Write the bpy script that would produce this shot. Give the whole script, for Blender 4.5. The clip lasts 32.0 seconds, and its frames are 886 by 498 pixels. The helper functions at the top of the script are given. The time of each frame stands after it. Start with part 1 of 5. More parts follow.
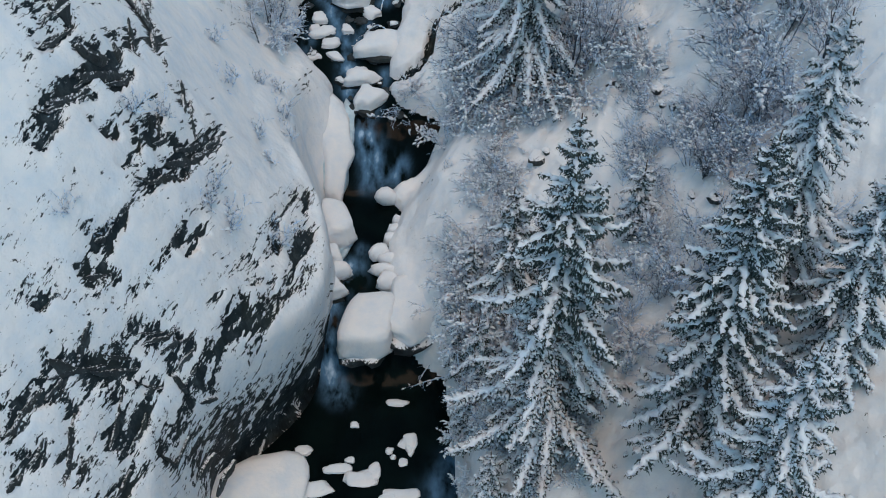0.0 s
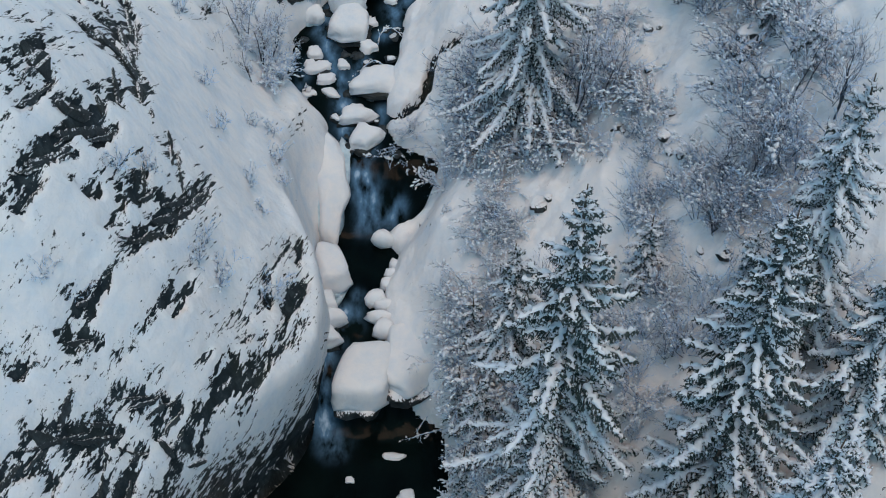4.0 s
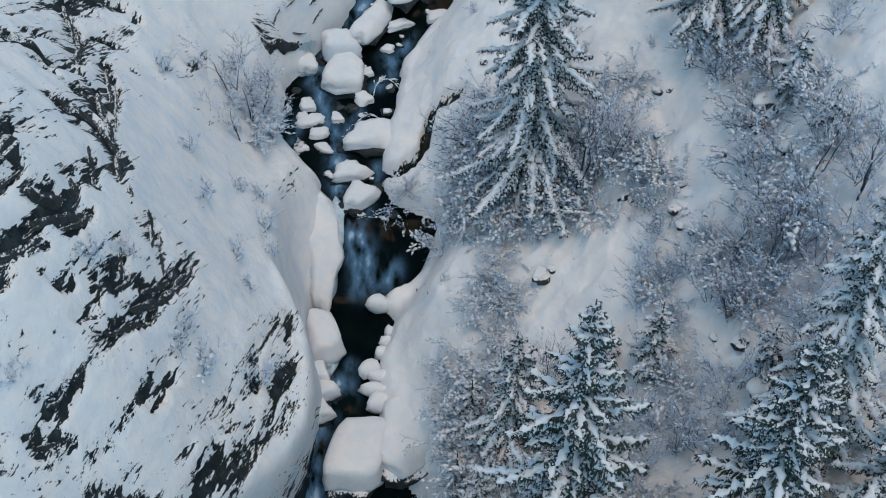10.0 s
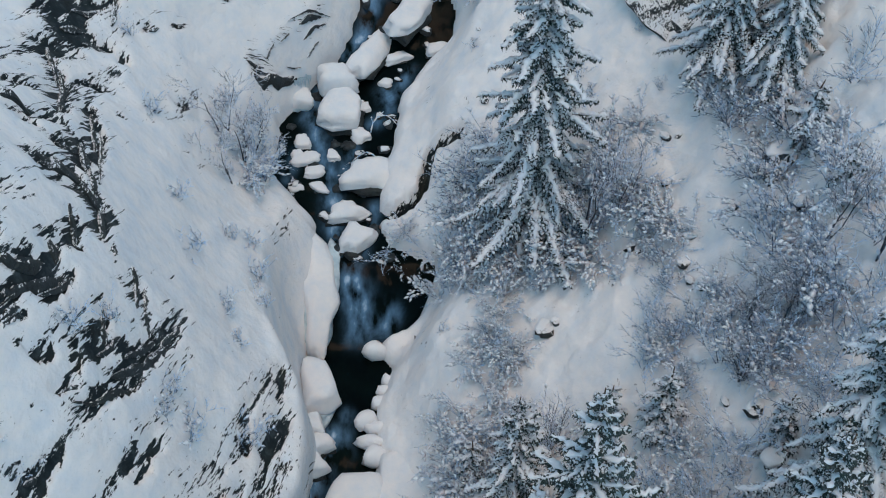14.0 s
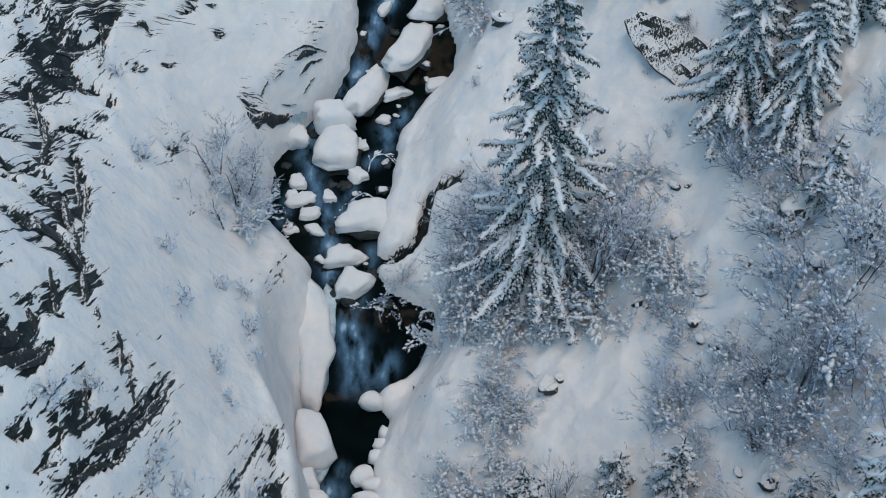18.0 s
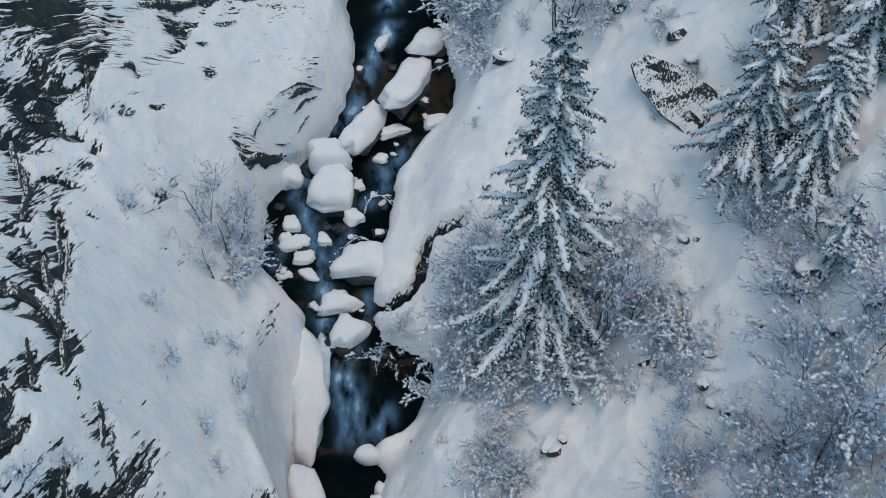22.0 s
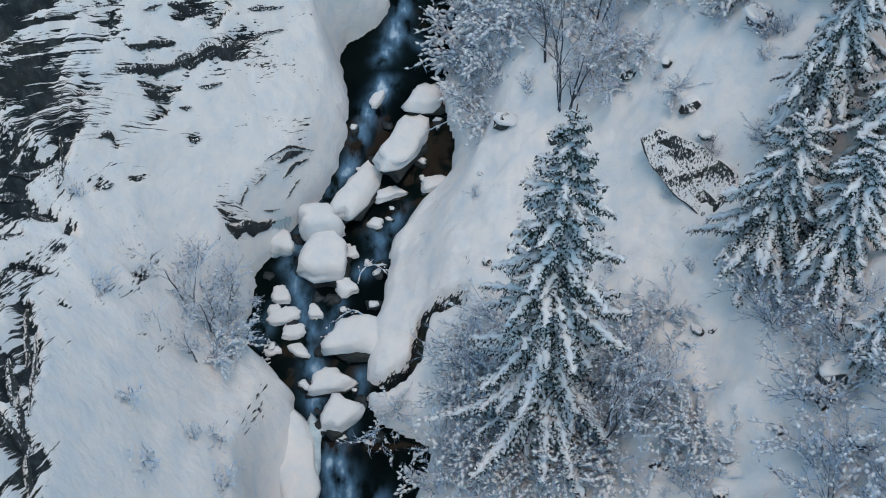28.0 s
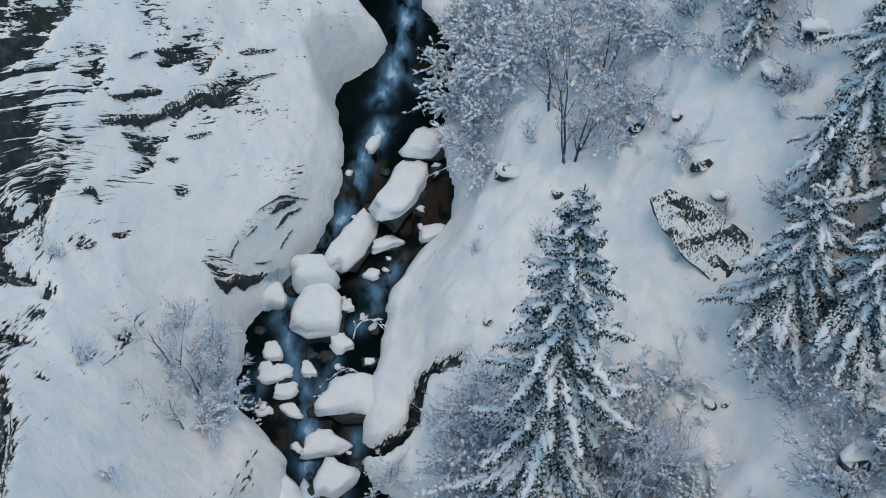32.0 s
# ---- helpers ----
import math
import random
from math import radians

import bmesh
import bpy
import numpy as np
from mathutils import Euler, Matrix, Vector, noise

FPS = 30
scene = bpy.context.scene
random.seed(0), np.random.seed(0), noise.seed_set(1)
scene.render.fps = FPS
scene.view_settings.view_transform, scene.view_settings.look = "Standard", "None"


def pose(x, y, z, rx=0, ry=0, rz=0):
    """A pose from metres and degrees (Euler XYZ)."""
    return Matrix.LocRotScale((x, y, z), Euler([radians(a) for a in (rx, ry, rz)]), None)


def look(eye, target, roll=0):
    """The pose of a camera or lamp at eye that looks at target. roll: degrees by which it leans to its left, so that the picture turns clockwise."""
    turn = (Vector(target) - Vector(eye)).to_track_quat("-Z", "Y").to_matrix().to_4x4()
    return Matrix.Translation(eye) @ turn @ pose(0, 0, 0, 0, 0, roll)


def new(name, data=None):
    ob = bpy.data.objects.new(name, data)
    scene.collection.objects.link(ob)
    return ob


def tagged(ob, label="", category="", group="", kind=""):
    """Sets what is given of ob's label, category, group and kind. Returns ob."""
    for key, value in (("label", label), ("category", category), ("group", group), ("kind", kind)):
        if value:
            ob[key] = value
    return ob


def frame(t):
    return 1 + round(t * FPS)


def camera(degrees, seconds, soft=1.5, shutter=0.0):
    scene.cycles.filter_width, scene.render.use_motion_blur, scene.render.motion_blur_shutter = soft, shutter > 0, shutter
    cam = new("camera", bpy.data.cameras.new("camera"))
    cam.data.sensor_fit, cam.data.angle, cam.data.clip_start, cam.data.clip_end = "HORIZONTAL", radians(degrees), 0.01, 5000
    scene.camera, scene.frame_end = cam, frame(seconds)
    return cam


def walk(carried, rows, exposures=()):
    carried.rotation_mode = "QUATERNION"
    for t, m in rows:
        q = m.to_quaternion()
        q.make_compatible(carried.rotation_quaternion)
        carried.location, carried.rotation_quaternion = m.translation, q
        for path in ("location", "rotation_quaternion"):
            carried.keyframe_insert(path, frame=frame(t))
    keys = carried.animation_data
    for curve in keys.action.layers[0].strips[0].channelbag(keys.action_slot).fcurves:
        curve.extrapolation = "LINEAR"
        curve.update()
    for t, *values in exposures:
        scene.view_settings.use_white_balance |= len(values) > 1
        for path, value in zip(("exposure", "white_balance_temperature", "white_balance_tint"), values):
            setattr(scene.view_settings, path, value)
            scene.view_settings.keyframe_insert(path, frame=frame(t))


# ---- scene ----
cam = camera(40.94, 32.0, soft=1.0)
EYE, TILT, LEAN = 40.0, -48.0, 0.0
ROWS = [
    (0.0, 0.0, 0.0, 0.0, 0.0, 0.0, -0.0),
    (0.5, 0.009, 0.27, 0.325, -0.004, -0.007, -0.01),
    (1.0, 0.015, 0.57, 0.673, -0.007, -0.011, -0.02),
    (1.5, 0.032, 0.87, 1.015, 0.0, -0.007, -0.03),
    (2.0, 0.045, 1.17, 1.364, 0.004, -0.011, -0.04),
    (2.5, 0.047, 1.428, 1.671, 0.0, -0.011, -0.04),
    (3.0, 0.056, 1.716, 2.018, 0.004, -0.018, -0.06),
    (3.5, 0.071, 1.998, 2.356, 0.0, -0.022, -0.06),
    (5.5, 0.125, 3.072, 3.643, 0.011, -0.05, -0.11),
    (6.0, 0.127, 3.342, 3.964, 0.004, -0.05, -0.12),
    (6.5, 0.131, 3.588, 4.253, -0.004, -0.057, -0.13),
    (7.0, 0.136, 3.87, 4.583, -0.004, -0.075, -0.16),
    (7.5, 0.168, 4.14, 4.9, 0.011, -0.072, -0.15),
    (8.0, 0.162, 4.416, 5.229, 0.0, -0.079, -0.18),
    (8.5, 0.157, 4.656, 5.516, -0.011, -0.083, -0.19),
    (9.0, 0.188, 4.938, 5.833, 0.007, -0.083, -0.19),
    (9.5, 0.188, 5.22, 6.161, -0.0, -0.09, -0.18),
    (10.0, 0.203, 5.508, 6.482, 0.007, -0.097, -0.19),
    (10.5, 0.203, 5.766, 6.766, 0.004, -0.093, -0.2),
    (11.0, 0.2, 6.084, 7.096, -0.004, -0.101, -0.2),
    (11.5, 0.218, 6.378, 7.413, 0.004, -0.093, -0.21),
    (12.0, 0.22, 6.684, 7.739, -0.0, -0.101, -0.22),
    (12.5, 0.224, 6.948, 8.021, -0.0, -0.101, -0.24),
    (13.0, 0.237, 7.248, 8.338, 0.004, -0.104, -0.25),
    (13.5, 0.237, 7.554, 8.655, 0.004, -0.104, -0.26),
    (14.0, 0.231, 7.86, 8.972, 0.007, -0.108, -0.28),
    (14.5, 0.224, 8.13, 9.258, 0.007, -0.115, -0.29),
    (16.5, 0.213, 9.264, 10.483, 0.007, -0.101, -0.35),
    (17.0, 0.22, 9.564, 10.815, 0.007, -0.111, -0.36),
    (17.5, 0.22, 9.858, 11.136, 0.007, -0.115, -0.37),
    (18.0, 0.226, 10.158, 11.451, 0.007, -0.108, -0.38),
    (18.5, 0.233, 10.422, 11.731, 0.004, -0.115, -0.38),
    (19.0, 0.237, 10.722, 12.033, 0.0, -0.108, -0.39),
    (19.5, 0.248, 11.016, 12.345, 0.007, -0.115, -0.4),
    (20.0, 0.252, 11.304, 12.664, 0.004, -0.119, -0.41),
    (20.5, 0.25, 11.568, 12.951, 0.004, -0.119, -0.42),
    (21.0, 0.254, 11.856, 13.266, -0.004, -0.111, -0.43),
    (21.5, 0.269, 12.15, 13.591, 0.004, -0.115, -0.44),
    (22.0, 0.272, 12.444, 13.912, 0.004, -0.115, -0.45),
    (22.5, 0.278, 12.708, 14.203, 0.004, -0.122, -0.46),
    (23.0, 0.28, 13.002, 14.524, 0.004, -0.122, -0.47),
    (23.5, 0.289, 13.29, 14.841, 0.004, -0.126, -0.49),
    (24.0, 0.293, 13.59, 15.175, 0.007, -0.137, -0.5),
    (24.5, 0.291, 13.854, 15.466, 0.0, -0.147, -0.5),
    (25.0, 0.3, 14.148, 15.79, 0.007, -0.147, -0.51),
    (25.5, 0.306, 14.442, 16.111, 0.007, -0.14, -0.53),
    (27.5, 0.36, 15.594, 17.411, 0.022, -0.176, -0.58),
    (28.0, 0.364, 15.906, 17.751, 0.018, -0.176, -0.58),
    (28.5, 0.375, 16.182, 18.06, 0.018, -0.18, -0.59),
    (29.0, 0.382, 16.5, 18.417, 0.022, -0.183, -0.6),
    (29.5, 0.39, 16.824, 18.773, 0.018, -0.19, -0.6),
    (30.0, 0.39, 17.154, 19.122, 0.018, -0.194, -0.61),
    (30.5, 0.386, 17.448, 19.435, 0.018, -0.198, -0.62),
    (31.0, 0.386, 17.778, 19.786, 0.022, -0.208, -0.63),
    (31.5, 0.392, 18.12, 20.142, 0.022, -0.216, -0.64),
    (32.0, 0.392, 18.468, 20.498, 0.022, -0.216, -0.64),
]
walk(cam, [(t, pose(0, 0, EYE, TILT, LEAN, 0) @ pose(x, y, z, 90 + pitch, roll, yaw)) for t, x, y, z, yaw, pitch, roll in ROWS])

# ---- light ----
world = bpy.data.worlds.new("winter_sky")
scene.world = world
world.use_nodes = True
wn = world.node_tree.nodes
sky = wn.new("ShaderNodeTexSky")
sky.sky_type, sky.sun_disc = "NISHITA", False
SUN_ELEV, SUN_TURN = 77.0, 155.0   # degrees; turn is clockwise from ahead (+y)
sky.sun_elevation, sky.sun_rotation = radians(SUN_ELEV), radians(SUN_TURN)
wn["Background"].inputs[1].default_value = 0.195
haze = wn.new("ShaderNodeMix")   # cold, clear winter blue
haze.data_type, haze.blend_type = "RGBA", "MULTIPLY"
haze.inputs[0].default_value, haze.inputs[7].default_value = 1.0, (0.69, 1.0, 0.86, 1)
world.node_tree.links.new(sky.outputs[0], haze.inputs[6])
world.node_tree.links.new(haze.outputs[2], wn["Background"].inputs[0])
sun = new("sun", bpy.data.lights.new("sun", "SUN"))
sun.data.energy, sun.data.angle, sun.data.color = 1.12, radians(30), (1.0, 0.60, 0.41)
sx = math.cos(radians(SUN_ELEV)) * math.sin(radians(SUN_TURN))
sy = math.cos(radians(SUN_ELEV)) * math.cos(radians(SUN_TURN))
sun.matrix_world = look((60 * sx, 60 * sy + 50, 60 * math.sin(radians(SUN_ELEV))), (0, 50, 0))


# ---- materials ----
def nodes_of(name):
    m = bpy.data.materials.new(name)
    m.use_nodes = True
    return m, m.node_tree.nodes, m.node_tree.links, m.node_tree.nodes["Principled BSDF"]


def noise_node(n, l, scale, detail=4.0, rough=0.55, space="Object", stretch=None):
    tc = n.new("ShaderNodeTexCoord")
    t = n.new("ShaderNodeTexNoise")
    t.inputs["Scale"].default_value, t.inputs["Detail"].default_value, t.inputs["Roughness"].default_value = scale, detail, rough
    if stretch:
        mp = n.new("ShaderNodeMapping")
        mp.inputs["Scale"].default_value = stretch[:3]
        if len(stretch) > 3:
            mp.inputs["Rotation"].default_value = [radians(a) for a in stretch[3:]]
        l.new(tc.outputs[space], mp.inputs[0])
        l.new(mp.outputs[0], t.inputs["Vector"])
    else:
        l.new(tc.outputs[space], t.inputs["Vector"])
    return t


def ramp(n, l, src, stops):
    r = n.new("ShaderNodeValToRGB")
    while len(r.color_ramp.elements) < len(stops):
        r.color_ramp.elements.new(0.5)
    for e, (p, c) in zip(r.color_ramp.elements, stops):
        e.position, e.color = p, (*c, 1)
    l.new(src, r.inputs[0])
    return r


def mixer(n, l, fac, a, b):
    mx = n.new("ShaderNodeMix")
    mx.data_type = "RGBA"
    for v, i in ((fac, 0), (a, 6), (b, 7)):
        if isinstance(v, (int, float)):
            mx.inputs[i].default_value = v
        elif isinstance(v, tuple):
            mx.inputs[i].default_value = (*v, 1)
        else:
            l.new(v, mx.inputs[i])
    return mx.outputs[2]


def calc(n, l, op, a, b=0.0, c=0.0, clamp=False):
    m = n.new("ShaderNodeMath")
    m.operation, m.use_clamp = op, clamp
    for v, i in ((a, 0), (b, 1), (c, 2)):
        if isinstance(v, (int, float)):
            m.inputs[i].default_value = v
        else:
            l.new(v, m.inputs[i])
    return m.outputs[0]


def bump(n, l, height, strength, dist, bsdf):
    b = n.new("ShaderNodeBump")
    b.inputs["Strength"].default_value, b.inputs["Distance"].default_value = strength, dist
    l.new(height, b.inputs["Height"])
    l.new(b.outputs[0], bsdf.inputs["Normal"])


# the low snow tone has some blue of shade painted in
SNOW_LOW, SNOW_HIGH = (0.67, 0.73, 0.80), (0.80, 0.80, 0.815)
ROCK_DARK, ROCK_MID, ROCK_PALE = (0.005, 0.009, 0.012), (0.014, 0.023, 0.029), (0.06, 0.078, 0.09)


def snow_colour(n, l, low=SNOW_LOW, high=SNOW_HIGH):
    t = noise_node(n, l, 0.9, 5, 0.6)
    return ramp(n, l, t.outputs[0], [(0.3, low), (0.6, high)]).outputs[0]


def rock_colour(n, l):
    t = noise_node(n, l, 1.7, 8, 0.68, stretch=(1.0, 1.0, 0.5, 20, 0, 35))
    base = ramp(n, l, t.outputs[0], [(0.32, ROCK_DARK), (0.52, ROCK_MID), (0.75, ROCK_PALE)]).outputs[0]
    t2 = noise_node(n, l, 0.5, 3, 0.5)
    moss = ramp(n, l, t2.outputs[0], [(0.5, (0, 0, 0)), (0.7, (1, 1, 1))]).outputs[0]
    return mixer(n, l, calc(n, l, "MULTIPLY", moss, 0.2), base, (0.05, 0.055, 0.03))


def snow_material(name, low=SNOW_LOW, high=SNOW_HIGH):
    m, n, l, b = nodes_of(name)
    l.new(snow_colour(n, l, low, high), b.inputs["Base Color"])
    b.inputs["Roughness"].default_value = 0.75
    b.inputs["Specular IOR Level"].default_value = 0.2
    t = noise_node(n, l, 3.5, 6, 0.55)
    bump(n, l, t.outputs[0], 0.35, 0.12, b)
    return m


def ground_material():
    """Snow over rock: the sheet's own rock mask, broken up by fine streaks."""
    m, n, l, b = nodes_of("snow_over_rock")
    a = n.new("ShaderNodeAttribute")
    a.attribute_name = "rock"
    lie = n.new("ShaderNodeAttribute")
    lie.attribute_name = "lie"

    def grained(scale, detail, rough, stretch):
        t = noise_node(n, l, scale, detail, rough, stretch=stretch)
        l.new(lie.outputs["Vector"], t.inputs["Vector"].links[0].from_node.inputs[0])
        return t

    t = grained(1.0, 7, 0.62, (0.5, 1.7, 1.0))
    ridge = calc(n, l, "SUBTRACT", 0.085, calc(n, l, "ABSOLUTE", calc(n, l, "MULTIPLY_ADD", t.outputs[0], 2.0, -1.0)))
    tf = grained(1.0, 6, 0.66, (3.2, 9.0, 1.0))
    grain = calc(n, l, "ADD", calc(n, l, "MULTIPLY", ridge, 2.2), calc(n, l, "MULTIPLY", calc(n, l, "SUBTRACT", tf.outputs[0], 0.5), 1.3))
    s = calc(n, l, "ADD", a.outputs["Fac"], grain)
    mask = ramp(n, l, s, [(0.475, (0, 0, 0)), (0.505, (1, 1, 1))]).outputs[0]
    # scattered slivers of rock and dead grass between the ledges
    w = n.new("ShaderNodeAttribute")
    w.attribute_name = "wild"
    t3 = grained(1.0, 8, 0.74, (2.2, 3.8, 1.0))
    t4 = noise_node(n, l, 0.45, 3, 0.55)
    s3 = calc(n, l, "ADD", calc(n, l, "ADD", t3.outputs[0], calc(n, l, "MULTIPLY", calc(n, l, "SUBTRACT", t4.outputs[0], 0.5), 0.35)), calc(n, l, "MULTIPLY_ADD", w.outputs["Fac"], 0.12, -0.12))
    sliver = ramp(n, l, s3, [(0.625, (0, 0, 0)), (0.64, (1, 1, 1))]).outputs[0]
    mask = calc(n, l, "MAXIMUM", mask, sliver)
    l.new(mixer(n, l, mask, snow_colour(n, l), rock_colour(n, l)), b.inputs["Base Color"])
    l.new(calc(n, l, "MULTIPLY_ADD", mask, -0.15, 0.75), b.inputs["Roughness"])
    b.inputs["Specular IOR Level"].default_value = 0.2
    f = noise_node(n, l, 2.2, 5, 0.5)
    h = calc(n, l, "SUBTRACT", f.outputs[0], calc(n, l, "MULTIPLY", mask, 0.5))
    f2 = noise_node(n, l, 8.0, 4, 0.6)
    bump(n, l, calc(n, l, "MULTIPLY_ADD", f2.outputs[0], 0.12, h), 0.4, 0.22, b)
    return m


def rock_material(name, cover, grain=4.5):
    """Bare rock with snow lying on what faces up."""
    m, n, l, b = nodes_of(name)
    g = n.new("ShaderNodeNewGeometry")
    sp = n.new("ShaderNodeSeparateXYZ")
    l.new(g.outputs["Normal"], sp.inputs[0])
    t = noise_node(n, l, grain, 7, 0.72, stretch=(1.5, 1.0, 0.5, 0, 0, -30))
    s = calc(n, l, "ADD", sp.outputs[2], calc(n, l, "MULTIPLY", calc(n, l, "SUBTRACT", t.outputs[0], 0.5), 2.2))
    mask = ramp(n, l, s, [(cover, (0, 0, 0)), (cover + 0.08, (1, 1, 1))]).outputs[0]
    l.new(mixer(n, l, mask, rock_colour(n, l), snow_colour(n, l)), b.inputs["Base Color"])
    b.inputs["Roughness"].default_value = 0.65
    bump(n, l, t.outputs[0], 0.6, 0.1, b)
    return m


def needle_material():
    m, n, l, b = nodes_of("spruce_needles")
    t = noise_node(n, l, 5.0, 4)
    oi = n.new("ShaderNodeObjectInfo")
    c = ramp(n, l, t.outputs[0], [(0.3, (0.008, 0.020, 0.018)), (0.7, (0.022, 0.048, 0.042))]).outputs[0]
    c = mixer(n, l, calc(n, l, "MULTIPLY", oi.outputs["Random"], 0.4), c, (0.025, 0.045, 0.045))
    # flecks of rime, coloured bluer to carry the blue of shade
    tf = noise_node(n, l, 11.0, 4, 0.7)
    rime = ramp(n, l, tf.outputs[0], [(0.48, (0, 0, 0)), (0.70, (1, 1, 1))]).outputs[0]
    l.new(mixer(n, l, calc(n, l, "MULTIPLY", rime, 0.22), c, (0.40, 0.52, 0.66)), b.inputs["Base Color"])
    b.inputs["Roughness"].default_value = 0.7
    return m


def bark_material(name, dark, pale, frost, rime=SNOW_HIGH):
    """Bark with rime or snow on the upper side."""
    m, n, l, b = nodes_of(name)
    t = noise_node(n, l, 9.0, 5, 0.6)
    c = ramp(n, l, t.outputs[0], [(0.3, dark), (0.7, pale)]).outputs[0]
    g = n.new("ShaderNodeNewGeometry")
    sp = n.new("ShaderNodeSeparateXYZ")
    l.new(g.outputs["Normal"], sp.inputs[0])
    s = calc(n, l, "ADD", sp.outputs[2], calc(n, l, "SUBTRACT", t.outputs[0], 0.5))
    mask = ramp(n, l, s, [(frost, (0, 0, 0)), (frost + 0.15, (1, 1, 1))]).outputs[0]
    l.new(mixer(n, l, mask, c, rime), b.inputs["Base Color"])
    b.inputs["Roughness"].default_value = 0.8
    return m


def water_material():
    """Black, clear water over a dark bed, with blue-white froth where it falls."""
    m, n, l, b = nodes_of("stream_water")
    a = n.new("ShaderNodeAttribute")
    a.attribute_name = "froth"
    t = noise_node(n, l, 1.0, 4, 0.5, stretch=(1.3, 0.7, 0.7))
    s = calc(n, l, "MULTIPLY", calc(n, l, "POWER", a.outputs["Fac"], 1.15), calc(n, l, "MULTIPLY_ADD", t.outputs[0], 3.2, -1.1, clamp=True))
    tb = noise_node(n, l, 0.35, 4)
    deep = ramp(n, l, tb.outputs[0], [(0.35, (0.0012, 0.003, 0.0035)), (0.7, (0.003, 0.008, 0.008))]).outputs[0]
    foam = calc(n, l, "MULTIPLY_ADD", s, 2.2, -1.25, clamp=True)
    l.new(mixer(n, l, foam, mixer(n, l, s, deep, (0.17, 0.35, 0.57)), (0.55, 0.68, 0.80)), b.inputs["Base Color"])
    l.new(calc(n, l, "MULTIPLY_ADD", s, 0.5, 0.12), b.inputs["Roughness"])
    b.inputs["Specular IOR Level"].default_value = 0.03
    r = noise_node(n, l, 2.5, 4, 0.5, stretch=(1.5, 0.7, 1))
    bump(n, l, r.outputs[0], 0.25, 0.08, b)
    return m


def ice_material():
    m, n, l, b = nodes_of("blue_ice")
    t = noise_node(n, l, 2.5, 5)
    l.new(ramp(n, l, t.outputs[0], [(0.3, (0.35, 0.50, 0.60)), (0.7, (0.68, 0.78, 0.84))]).outputs[0], b.inputs["Base Color"])
    b.inputs["Roughness"].default_value = 0.35
    bump(n, l, t.outputs[0], 0.4, 0.1, b)
    return m


SNOW, GROUND, ROCK, NEEDLES = snow_material("snow"), ground_material(), rock_material("snow_dusted_rock", 0.62), needle_material()
SLAB_ROCK = rock_material("flecked_slab_rock", 0.62, 8.0)
# snow lying on boughs and twigs, the blue of shade put into its colour
SHADE_BLUE_SNOW = snow_material("shade_blue_snow", (0.62, 0.71, 0.83), (0.78, 0.81, 0.85))
WET_ROCK = rock_material("wet_dark_rock", 1.15, 7.0)
LEDGE_ROCK = rock_material("bare_ledge_rock", 0.80, 8.0)
TRUNK_BARK = bark_material("spruce_bark", (0.03, 0.022, 0.016), (0.09, 0.07, 0.055), 0.75)
# bark and rime of twigs and stems are tinted with the blue of shade
TWIG_BARK = bark_material("frosted_shade_blue_twig_bark", (0.008, 0.022, 0.042), (0.05, 0.10, 0.17), 0.05, (0.46, 0.63, 0.85))
STEM_BARK = bark_material("dark_shade_blue_stem_bark", (0.010, 0.016, 0.026), (0.04, 0.06, 0.09), 0.25, (0.58, 0.68, 0.84))
WATER, ICE = water_material(), ice_material()


# ---- mesh helpers ----
def mesh_of(name, verts, faces, mats, smooth=True, slots=None):
    me = bpy.data.meshes.new(name)
    me.from_pydata(verts, [], faces)
    for m in mats:
        me.materials.append(m)
    if smooth:
        me.polygons.foreach_set("use_smooth", np.ones(len(me.polygons), bool))
    if slots is not None:
        me.polygons.foreach_set("material_index", np.array(slots, np.int32))
    me.update()
    return me


def under(name, me, parent, m=None, label=""):
    ob = new(name, me)
    ob.parent = parent
    if m is not None:
        ob.matrix_basis = m
    return tagged(ob, label)


def n3(x, y, z, s=1.0):
    return noise.noise(Vector((x * s, y * s, z * s)))


# ---- the lie of the land ----
BED_Y = (-40, 10, 40.3, 42.5, 46, 52, 54.6, 58, 62, 66, 70, 73.5, 79, 82, 100, 300)
BED_Z = (-18, -16.6, -16, -13.6, -12.8, -12.6, -9.6, -8.9, -7.7, -7.3, -6, -3.9, -3.7, -2.5, 1, 40)
EDGE_LY = (-40, 20, 30.5, 32, 33, 34, 35.6, 37, 38.4, 40, 42, 44, 46, 48, 52, 53, 54.5, 56, 57.6, 58.8, 59.4, 62.5, 64.5, 66.5, 68.6, 70, 72, 74.5, 77.6, 79, 80, 81.4, 84, 100, 300)
EDGE_LX = (-14, -12, -12, -10.8, -10.1, -9.6, -8.2, -7.0, -6.1, -5.5, -5.4, -5.7, -6.3, -7.0, -7.3, -7.2, -7.0, -6.8, -6.9, -8, -9.8, -9.5, -9.4, -8.2, -6.5, -5.8, -5, -5, -5.8, -5.2, -3.7, -2.8, -5, -6, -6)
EDGE_RY = (-40, 20, 36, 40.2, 40.9, 42, 44, 46, 48, 50.3, 51.3, 51.9, 52.3, 52.8, 53.6, 54.6, 55.3, 55.7, 56.4, 57.6, 61, 63.5, 66.6, 68.7, 70.2, 72, 74.5, 77.7, 80, 81.4, 84, 100, 300)
EDGE_RX = (3, 1.5, 0.5, 0, -1.4, -2.6, -2.6, -3.3, -3.2, -2.5, -3.4, -3.2, -2, -1.2, -0.5, 0.1, -0.3, -1.5, -2.8, -3.5, -3.2, -2.7, -2.3, -0.9, 0.8, 0.9, 0, 0.8, 1.2, 0.7, -1, -1, -1)
